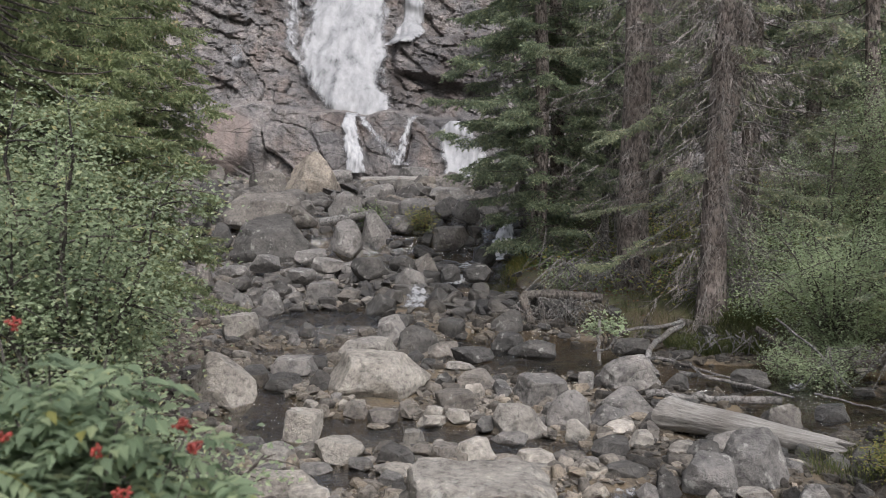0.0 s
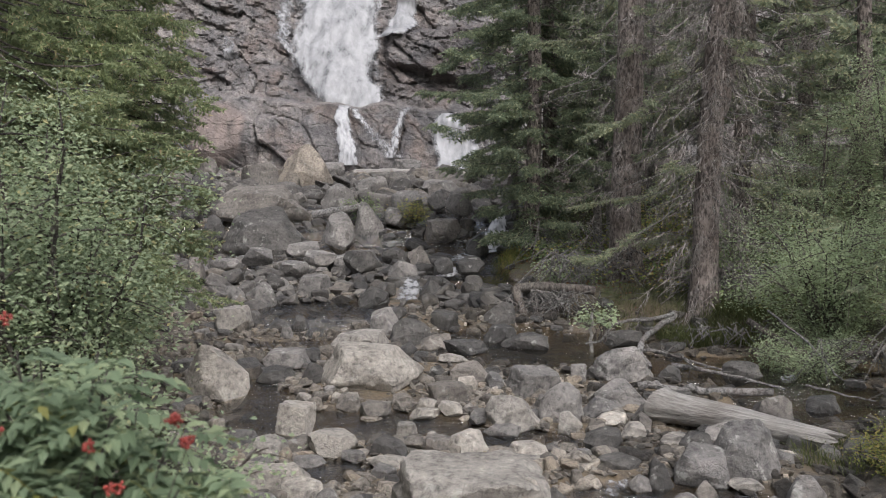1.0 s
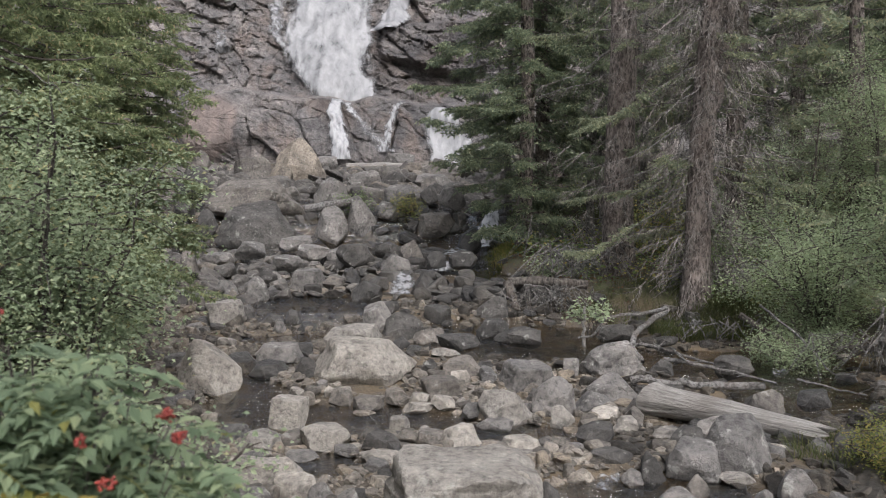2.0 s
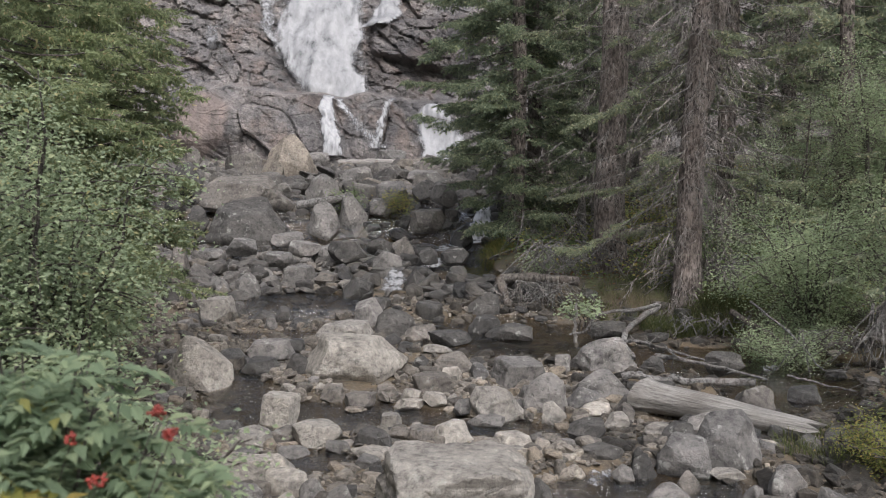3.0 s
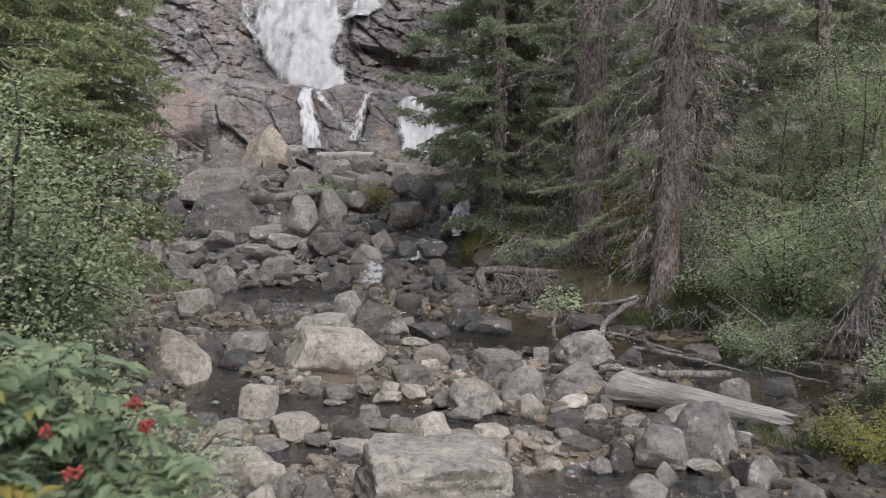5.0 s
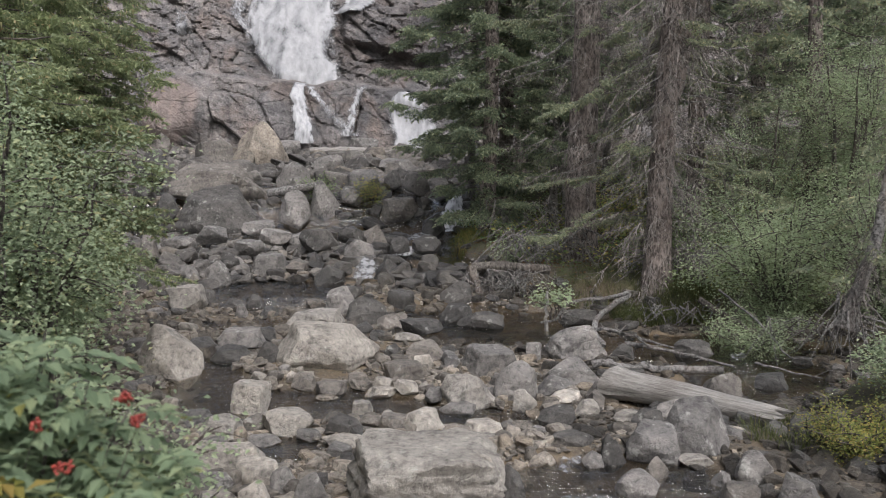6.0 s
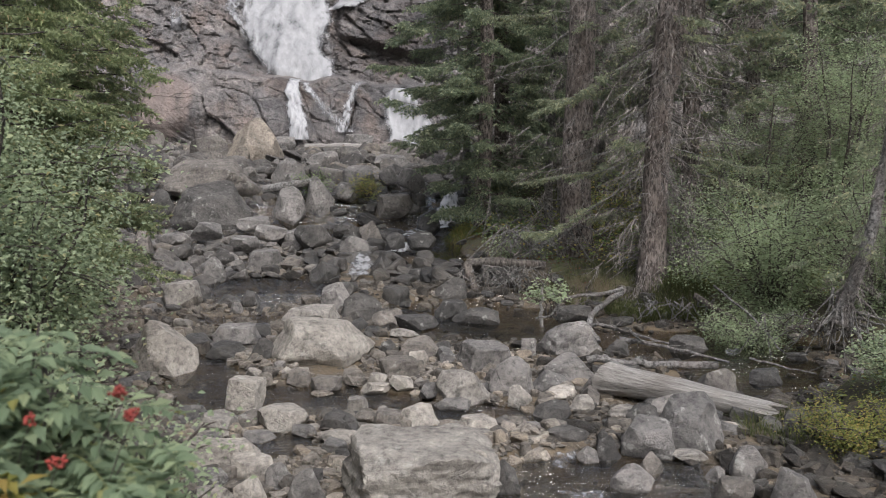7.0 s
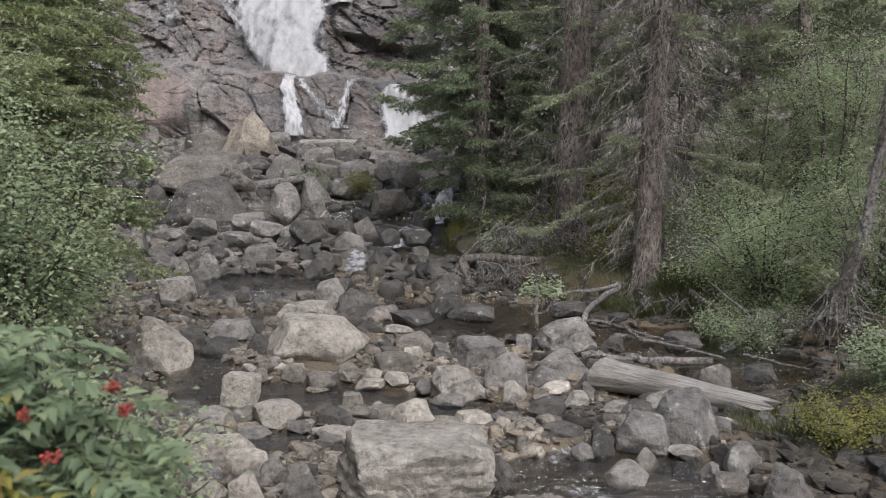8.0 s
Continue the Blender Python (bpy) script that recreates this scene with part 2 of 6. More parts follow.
def driftwood_material():
    m, nt, bsdf, add = node_material("bleached_driftwood")
    tc = add("ShaderNodeTexCoord").outputs["Object"]
    grain = noise_out(nt, add, tc, 3.0, 8, 0.7, (0.6, 11, 11))
    big = noise_out(nt, add, tc, 2.0, 4)
    col = ramp_of(nt, grain, [(0.33, (0.04, 0.035, 0.031)), (0.39, (0.19, 0.178, 0.162)), (0.55, (0.29, 0.275, 0.252)), (0.72, (0.4, 0.382, 0.352))])
    col = mixed(nt, ramp_of(nt, big, [(0.5, (0, 0, 0)), (0.7, (0.6, 0.6, 0.6))]), col, (0.16, 0.142, 0.125))
    nt.links.new(col, bsdf.inputs["Base Color"])
    bsdf.inputs["Roughness"].default_value = 0.75
    bumped(nt, add, bsdf, grain, 1.0, 0.05)
    return m


DRIFT = driftwood_material()


def leaf_material(name, stops, gloss=0.62, sheen=0.2):
    m, nt, bsdf, add = node_material(name)
    geo = add("ShaderNodeNewGeometry")
    col = ramp_of(nt, geo.outputs["Random Per Island"], stops)
    patch = noise_out(nt, add, geo.outputs["Position"], 1.4, 4)
    col = mixed(nt, 0.7, col, ramp_of(nt, patch, [(0.3, (0.68, 0.68, 0.68)), (0.7, (1.25, 1.22, 1.1))]), "MULTIPLY")
    nt.links.new(col, bsdf.inputs["Base Color"])
    bsdf.inputs["Roughness"].default_value = gloss
    bsdf.inputs["Specular IOR Level"].default_value = sheen
    through_light = add("ShaderNodeBsdfTranslucent")
    nt.links.new(col, through_light.inputs["Color"])
    mix = add("ShaderNodeMixShader", Fac=0.54)
    nt.links.new(bsdf.outputs[0], mix.inputs[1])
    nt.links.new(through_light.outputs[0], mix.inputs[2])
    nt.links.new(mix.outputs[0], nt.nodes["Material Output"].inputs["Surface"])
    return m


NEEDLES = leaf_material("spruce_needles", [(0.0, (0.146, 0.184, 0.105)), (0.5, (0.230, 0.276, 0.154)), (0.9, (0.343, 0.386, 0.220)), (1.0, (0.417, 0.334, 0.209))])
NEEDLES_DARK = leaf_material("fir_needles", [(0.0, (0.140, 0.183, 0.133)), (0.6, (0.240, 0.290, 0.200)), (1.0, (0.39, 0.415, 0.27))])
NEEDLES_OLIVE = leaf_material("olive_needles", [(0.0, (0.175, 0.212, 0.148)), (0.6, (0.290, 0.330, 0.230)), (1.0, (0.42, 0.41, 0.265))])
NEEDLES_RUST = leaf_material("rusty_needles", [(0.0, (0.10, 0.062, 0.036)), (1.0, (0.19, 0.12, 0.066))])
ALDER = leaf_material("alder_leaves", [(0.0, (0.205, 0.262, 0.168)), (0.5, (0.300, 0.368, 0.238)), (0.92, (0.39, 0.455, 0.308)), (1.0, (0.426, 0.397, 0.207))])
ROWAN = leaf_material("rowan_leaves", [(0.0, (0.150, 0.205, 0.130)), (0.6, (0.230, 0.303, 0.195)), (0.95, (0.325, 0.385, 0.235)), (1.0, (0.267, 0.253, 0.070))])
ROWAN_YELLOW = leaf_material("yellowing_leaves", [(0.0, (0.173, 0.186, 0.055)), (0.6, (0.282, 0.279, 0.076)), (1.0, (0.348, 0.244, 0.083))])
WILLOW = leaf_material("willow_leaves", [(0.0, (0.255, 0.318, 0.20)), (0.6, (0.325, 0.398, 0.248)), (1.0, (0.39, 0.455, 0.29))])
FRESH = leaf_material("fresh_leaves", [(0.0, (0.110, 0.165, 0.067)), (1.0, (0.220, 0.286, 0.133))])
YELLOW = leaf_material("yellow_green_leaves", [(0.0, (0.155, 0.198, 0.07)), (0.6, (0.265, 0.288, 0.098)), (1.0, (0.40, 0.31, 0.115))])
GRASS = leaf_material("grass_blades", [(0.0, (0.07, 0.088, 0.036)), (0.7, (0.125, 0.148, 0.066)), (1.0, (0.238, 0.231, 0.116))])


def berry_material():
    m, nt, bsdf, add = node_material("ripe_red_berries")
    rnd = add("ShaderNodeObjectInfo").outputs["Random"]
    nt.links.new(ramp_of(nt, rnd, [(0.0, (0.16, 0.022, 0.016)), (1.0, (0.26, 0.042, 0.03))]), bsdf.inputs["Base Color"])
    bsdf.inputs["Roughness"].default_value = 0.35
    return m


BERRY = berry_material()


# ---- arithmetic of shapes ----
def hash3(i, j, k, seed):
    """Random numbers from 0 to 1 for whole-number places."""
    h = (i * 374761393 + j * 668265263 + k * 2147483647 + seed * 1274126177) & 0xFFFFFFFF
    h = ((h ^ (h >> 13)) * 1274126177) & 0xFFFFFFFF
    h = ((h ^ (h >> 16)) * 2246822519) & 0xFFFFFFFF
    return ((h ^ (h >> 15)) & 0xFFFFFF) / 16777215.0


def lattice(p, seed=0):
    """Smooth noise from -1 to 1 at the rows of p."""
    p = np.asarray(p, float)
    b = np.floor(p).astype(np.int64)
    f = p - b
    f = f * f * (3 - 2 * f)
    out = np.zeros(len(p))
    for dx in (0, 1):
        for dy in (0, 1):
            for dz in (0, 1):
                w = (f[:, 0] if dx else 1 - f[:, 0]) * (f[:, 1] if dy else 1 - f[:, 1]) * (f[:, 2] if dz else 1 - f[:, 2])
                out += w * hash3(b[:, 0] + dx, b[:, 1] + dy, b[:, 2] + dz, seed)
    return out * 2 - 1


def fbm(p, octaves=4, seed=0):
    p = np.asarray(p, float)
    out, amp = np.zeros(len(p)), 0.5
    for o in range(octaves):
        out += amp * lattice(p * 2.03 ** o, seed + o)
        amp *= 0.5
    return out


def flat3(x, y):
    return np.column_stack([x, y, np.zeros(len(x))])


def ease(a, b, x):
    t = np.clip((x - a) / (b - a), 0, 1)
    return t * t * (3 - 2 * t)


# ---- lie of the land ----
def water_level(y):
    return np.interp(y, [5, 12.0, 12.9, 16.9, 17.5, 20.4, 21.3, 24, 25.6, 26.5, 28.5, 36, 42, 47],
                     [0, 0, 0.12, 0.13, 0.30, 0.32, 0.60, 0.82, 0.92, 1.72, 1.95, 2.40, 2.75, 3.05])


def right_edge(y):
    return np.interp(y, [0, 8, 10.3, 11, 13, 14.2, 15.3, 16.5, 18.8, 23, 28, 36, 48],
                     [4.5, 4.6, 5.0, 6.7, 6.9, 6.1, 5.5, 4.7, 2.5, 1.35, 2.3, 4.5, 8.0])


def left_edge(y):
    return np.interp(y, [0, 5, 9, 12, 19, 30, 40, 48], [-1.0, -1.6, -2.6, -3.8, -5.6, -9.0, -13.0, -16.0])


def pools(x, y):
    """1 where the stream stands open between the stones."""
    def oval(cx, cy, rx, ry, turn=0.0):
        c, s = math.cos(turn), math.sin(turn)
        u, v = (x - cx) * c + (y - cy) * s, -(x - cx) * s + (y - cy) * c
        return 1 - ease(0.7, 1.2, np.hypot(u / rx, v / ry) + 0.22 * fbm(flat3(x * 1.3, y * 1.3), 2, 11))
    m = oval(-0.95, 10.95, 1.5, 0.7, -0.1)
    m = np.maximum(m, oval(1.6, 15.4, 2.1, 1.55))
    m = np.maximum(m, oval(4.2, 13.6, 2.2, 1.0, -0.1))
    m = np.maximum(m, oval(-2.5, 18.4, 1.6, 1.35))
    m = np.maximum(m, oval(2.1, 8.15, 1.25, 0.75, -0.1))
    m = np.maximum(m, oval(0.9, 10.3, 1.2, 0.45, -0.3))
    m = np.maximum(m, oval(4.95, 12.2, 0.9, 1.25, -0.3))
    m = np.maximum(m, oval(-2.4, 12.0, 0.45, 1.1, 0.2))
    m = np.maximum(m, oval(-2.5, 15.5, 1.4, 0.5))
    m = np.maximum(m, oval(-1.2, 9.2, 0.4, 0.4))
    m = np.maximum(m, oval(0.9, 23.5, 0.6, 3.4, 0.2))
    return m


def land(x, y):
    """Height of the ground."""
    x, y = np.asarray(x, float), np.asarray(y, float)
    z = np.interp(y, [-3000, -60, 0, 3, 4, 5, 6, 7], [60, 8, 1.4, 1.25, 1.05, 0.75, 0.33, 0.08])
    bed = water_level(y) + 0.03 - 0.24 * pools(x, y) + 0.09 * fbm(flat3(x * 0.9, y * 0.9), 3, 3) \
        + ease(20, 26, y) * 0.22 * fbm(flat3(x * 0.35, y * 0.35), 3, 5)
    bed = bed - 0.28 * ease(20.5, 24, y)
    k = ease(6, 7.5, y)
    z = z * (1 - k) + bed * k
    r = x - right_edge(y)
    z = z + ease(-0.1, 0.45, r) * 0.42 * k + np.clip(r - 0.4, 0, 12) * 0.07 + np.clip(r - 12, 0, 80) * 0.45
    q = left_edge(y) - x
    z = z + ease(0, 1.2, q) * 0.35 * k + np.clip(q - 0.5, 0, 12) * 0.2 + np.clip(q - 12, 0, 80) * 0.5
    z = z + np.clip(y - 50.0, 0, 17) * 1.35 + np.clip(y - 67, 0, 150) * 0.3
    side = np.maximum(np.maximum(r, q), 0)
    z = z + ease(0.3, 2, side) * (0.14 * fbm(flat3(x * 0.8, y * 0.8), 3, 8))
    return z


def ground_at(x, y):
    return float(land(np.array([x]), np.array([y]))[0])


# ---- mesh making ----
def mesh_of(name, verts, faces, smooth=False, attribute=None):
    """A mesh from an array of places and one array of triangles or quads."""
    verts, faces = np.asarray(verts, np.float32), np.asarray(faces, np.int32)
    n, k = faces.shape
    me = bpy.data.meshes.new(name)
    me.vertices.add(len(verts))
    me.vertices.foreach_set("co", verts.ravel())
    me.loops.add(n * k)
    me.loops.foreach_set("vertex_index", faces.ravel())
    me.polygons.add(n)
    me.polygons.foreach_set("loop_start", np.arange(0, n * k, k, dtype=np.int32))
    me.polygons.foreach_set("use_smooth", np.full(n, smooth, dtype=bool))
    if attribute:
        key, values = attribute
        me.attributes.new(key, "FLOAT", "POINT").data.foreach_set("value", np.asarray(values, np.float32))
    me.update(calc_edges=True)
    return me


def sharpened(me, degrees=32):
    me.set_sharp_from_angle(angle=radians(degrees))
    return me


def put(name, me, material, parent=None, label="", category="", group="", kind=""):
    if material and not me.materials:
        me.materials.append(material)
    ob = new(name, me)
    if parent:
        ob.parent = parent
    return tagged(ob, label, category, group, kind)


def grid_faces(rows, cols):
    a = (np.arange(rows - 1)[:, None] * cols + np.arange(cols - 1)[None, :]).ravel()
    return np.column_stack([a, a + 1, a + cols + 1, a + cols])


def steps(*spans):
    """Coordinates from start to end by step, span after span."""
    out = [np.arange(a, b, s) for a, b, s in spans]
    return np.append(np.concatenate(out), spans[-1][1])


class Heap:
    """Gathers many small shapes into one mesh."""

    def __init__(self):
        self.v, self.f, self.n = [], [], 0

    def add(self, v, f):
        self.v.append(v)
        self.f.append(f + self.n)
        self.n += len(v)

    def stamp(self, v, f, mats):
        """The shape v, f at each of the 3 x 4 matrices."""
        if not len(mats):
            return
        mats = np.asarray(mats)
        out = np.einsum("mij,vj->mvi", mats[:, :, :3], v) + mats[:, None, :, 3]
        idx = f[None] + (np.arange(len(mats)) * len(v))[:, None, None]
        self.add(out.reshape(-1, 3), idx.reshape(-1, f.shape[1]))

    def mesh(self, name, smooth=False):
        return mesh_of(name, np.concatenate(self.v), np.concatenate(self.f), smooth)


def tube(points, radii, sides=6, wobble=0.0, seed=0):
    """Quads round a line of points, with a pinched tip."""
    p, r = np.asarray(points, float), np.asarray(radii, float)
    t = np.gradient(p, axis=0)
    t /= np.linalg.norm(t, axis=1)[:, None] + 1e-9
    ref = np.where(np.abs(t[:, 2:3]) > 0.9, np.array([[1.0, 0, 0]]), np.array([[0, 0, 1.0]]))
    a = np.cross(t, ref)
    a /= np.linalg.norm(a, axis=1)[:, None] + 1e-9
    b = np.cross(t, a)
    ang = np.linspace(0, 2 * np.pi, sides, endpoint=False)
    ring = np.cos(ang)[None, :, None] * a[:, None] + np.sin(ang)[None, :, None] * b[:, None]
    rad = np.repeat(r[:, None], sides, 1)
    if wobble:
        q = (p[:, None] + ring * r[:, None, None]).reshape(-1, 3)
        rad = rad * (1 + wobble * fbm(q * 4.0 + seed, 3, seed).reshape(rad.shape))
    v = (p[:, None] + ring * rad[:, :, None]).reshape(-1, 3)
    i = np.arange(len(p) - 1)[:, None] * sides
    j = np.arange(sides)[None, :]
    k = (j + 1) % sides
    f = np.stack([i + j, i + k, i + sides + k, i + sides + j], -1).reshape(-1, 4)
    return v, f


def basis(x_axis, up, origin, size):
    """Matrices (n x 3 x 4) with given x axes, rough up axes, places and sizes."""
    x = x_axis / (np.linalg.norm(x_axis, axis=1)[:, None] + 1e-9)
    y = np.cross(up, x)
    y /= np.linalg.norm(y, axis=1)[:, None] + 1e-9
    z = np.cross(x, y)
    s = np.broadcast_to(np.asarray(size, float), (len(x),))[:, None]
    return np.stack([x * s, y * s, z * s, origin], -1)


# ---- ground, water ----
def build_ground():
    xs = steps((-3000, -200, 400), (-200, -40, 20), (-40, -14, 1.0), (-14, -6, 0.3), (-6, 8, 0.15), (8, 14, 0.3), (14, 40, 1.0), (40, 200, 20), (200, 3000, 400))
    ys = steps((-3000, -100, 400), (-100, -5, 10), (-5, 3, 0.5), (3, 20, 0.15), (20, 50, 0.25), (50, 80, 1.0), (80, 200, 20), (200, 3000, 400))
    gx, gy = np.meshgrid(xs, ys)
    x, y = gx.ravel(), gy.ravel()
    z = land(x, y) + 0.02 * fbm(flat3(x * 5, y * 5), 3, 21)
    side = np.maximum(x - right_edge(y), left_edge(y) - x) + 0.35 * fbm(flat3(x * 1.1, y * 1.1), 3, 30)
    bank = np.maximum(ease(-0.1, 0.5, side), 1 - ease(4.5, 6.5, y))
    me = mesh_of("ground", np.column_stack([x, y, z]), grid_faces(len(ys), len(xs)), True, ("bank", bank))
    put("ground", me, GROUND, label="gravelly stream bed between mossy forest banks", category="ground", kind="structure")


def build_water():
    ys = steps((6.4, 22, 0.1), (22, 47, 0.25))
    us = np.linspace(0, 1, 70)
    gy, gu = np.meshgrid(ys, us, indexing="ij")
    y, u = gy.ravel(), gu.ravel()
    a, b = left_edge(y) - 0.2, right_edge(y) + 0.3
    x = a + (b - a) * u
    z = water_level(y) + 0.012 * fbm(flat3(x * 3.0, y * 4.5), 2, 40)
    me = mesh_of("stream_water", np.column_stack([x, y, z]), grid_faces(len(ys), len(us)), True)
    put("stream_water", me, WATER, label="clear shallow brownish creek water between the stones", category="water", kind="structure")


build_ground()
build_water()


# ---- cliff and waterfall ----
def cells(a, b, seed):
    """Broken facets of the plane a, b: three random values of the nearest facet, the way from its middle, and how far its crack is."""
    ia, ib = np.floor(a).astype(np.int64), np.floor(b).astype(np.int64)
    best, second = np.full(len(a), 9.0), np.full(len(a), 9.0)
    out = [np.zeros(len(a)) for _ in range(5)]
    for da in (-1, 0, 1):
        for db in (-1, 0, 1):
            ca, cb, zero = ia + da, ib + db, 0 * ia
            pa, pb = ca + hash3(ca, cb, zero, seed), cb + hash3(ca, cb, zero + 1, seed)
            d = np.hypot(a - pa, b - pb)
            near = d < best
            second = np.where(near, best, np.minimum(second, d))
            best = np.where(near, d, best)
            for k in range(3):
                out[k] = np.where(near, hash3(ca, cb, zero + 2 + k, seed), out[k])
            out[3], out[4] = np.where(near, a - pa, out[3]), np.where(near, b - pb, out[4])
    return (*out, second - best)


def facets(a, b, seed, step, tilt, crack):
    r0, r1, r2, da, db, edge = cells(a, b, seed)
    return step * (r0 - 0.5) + tilt * ((r1 - 0.5) * da + (r2 - 0.5) * db) + crack * (1 - ease(0.0, 0.09, edge))


def bump_at(x, z, cx, cz, rx, rz, sharp=0.25):
    return 1 - ease(1 - sharp, 1 + sharp, np.hypot((x - cx) / rx, (z - cz) / rz))


def box_at(x, z, x0, x1, z0, z1, soft):
    return ease(x0 - soft, x0 + soft, x) * (1 - ease(x1 - soft, x1 + soft, x)) * ease(z0 - soft, z0 + soft, z) * (1 - ease(z1 - soft, z1 + soft, z))


def face(x, z):
    """How far away the rock face stands at height z."""
    ledge = 6.75 - 0.05 * (x + 5) + 0.25 * lattice(flat3(x * 0.7, 0 * x), 50)
    low = 47.6 + np.clip(z - 2.5, 0, 10) * 0.33
    y = np.where(z < ledge, low, low + 1.3 * ease(ledge, ledge + 0.35, z) + np.clip(z - ledge, 0, 60) * 0.42)
    wx, wz = x + 0.5 * fbm(np.column_stack([x * 0.5, z * 0.5, 0 * x]), 3, 51), z + 0.4 * fbm(np.column_stack([x * 0.5, z * 0.5, 0 * x + 9]), 3, 52)
    along, across = wx * 0.82 - wz * 0.57, wz * 0.82 + wx * 0.57
    upper = ease(6.6, 7.2, z + 0.05 * x)
    smooth_slab = bump_at(x, z, -11.4, 5.5, 1.7, 1.6, 0.4)
    rough = 1 - 0.9 * smooth_slab
    # upper wall: strata that dip beside the fall, blocks towards the wood
    broken = facets(along / 2.6, across / 0.8, 3, 0.45, 0.6, 0.12) * (0.25 + 0.75 * upper)
    blocks = facets(wx / 0.85 + 0.2 * wz, wz / 0.65 - 0.1 * wx, 6, 0.26, 0.4, 0.09)
    broken = broken + blocks * (0.15 + 0.85 * upper * (1 - 0.6 * ease(-10.0, -8.5, x)))
    broken = broken + 0.45 * upper * facets(along / 0.9, across / 0.3, 8, 0.16, 0.3, 0.06)
    # lower buttress: broad planes parted by slanting joints
    slant, up_slant = wx * 0.8 + wz * 0.6, wz * 0.8 - wx * 0.6
    broken = broken + (1 - upper) * facets(slant / 2.0, up_slant / 4.2, 12, 0.6, 0.7, 0.16) + (1 - upper) * 0.5 * facets(slant / 0.8, up_slant / 1.9, 14, 0.25, 0.4, 0.05)
    broken = broken + 0.8 * facets(wx / 0.5 + 0.3 * wz, wz / 0.34 - 0.25 * wx, 16, 0.16, 0.3, 0.05) * (0.3 + 0.7 * upper)
    y = y + rough * broken + 0.55 * fbm(np.column_stack([x * 0.25, z * 0.25, 0 * x]), 3, 55) * rough
    y = y + 0.07 * rough * fbm(np.column_stack([x * 2.4, z * 2.4, 0 * x]), 4, 56)
    y = y - 0.9 * bump_at(x, z, -11.4, 5.3, 1.9, 1.8, 0.5) - 0.5 * bump_at(x, z, -7.6, 4.9, 2.4, 2.0, 0.5)
    # overhanging dark block beside the fall, hollow under it
    roof = 8.9 - 0.25 * (x + 1.0)
    y = y - 1.1 * box_at(x, z, -2.8 + 0.3 * np.abs(z - 10), 2.6, roof, 11.4 + 0.1 * x, 0.2) + 0.15 * box_at(x, z, -2.4, 2.4, 7.3, roof - 0.1, 0.25)
    # gully of the main fall
    y = y + 0.9 * (1 - ease(1.6, 3.2, np.abs(x + 5.4 + 0.25 * (z - 7)))) * ease(6.8, 8.2, z)
    return y


def build_cliff():
    xs = steps((-60, -22, 1.0), (-22, -16, 0.25), (-16, 5, 0.085), (5, 20, 0.3), (20, 60, 1.0))
    zs = steps((1.5, 3.0, 0.15), (3.0, 15, 0.085), (15, 18, 0.25), (18, 23, 0.6))
    gx, gz = np.meshgrid(xs, zs)
    x, z = gx.ravel(), gz.ravel()
    y = face(x, z)
    g = y.reshape(gx.shape)
    y = g.ravel()
    y = y - ease(9, 40, np.abs(x + 4)) * 10
    z = z + ease(19, 23, z) * 1.5 * fbm(flat3(x * 0.2, 0 * x), 3, 60)
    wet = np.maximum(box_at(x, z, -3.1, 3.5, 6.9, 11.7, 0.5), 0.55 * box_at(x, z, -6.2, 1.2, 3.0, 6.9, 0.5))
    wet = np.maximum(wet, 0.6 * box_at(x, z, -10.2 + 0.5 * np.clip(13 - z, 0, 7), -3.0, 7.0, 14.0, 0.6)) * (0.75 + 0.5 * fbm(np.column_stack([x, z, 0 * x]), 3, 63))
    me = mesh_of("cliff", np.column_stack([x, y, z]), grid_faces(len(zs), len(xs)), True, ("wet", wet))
    slab = bump_at(x + 0.3 * fbm(np.column_stack([x, z, 0 * x]), 3, 65), z, -11.3, 5.2, 1.5, 1.7, 0.12)
    me.attributes.new("slab", "FLOAT", "POINT").data.foreach_set("value", slab.astype(np.float32))
    put("cliff", sharpened(me, 22), CLIFF, label="fractured grey and rusty rock cliff behind the waterfall", category="cliff", kind="structure")


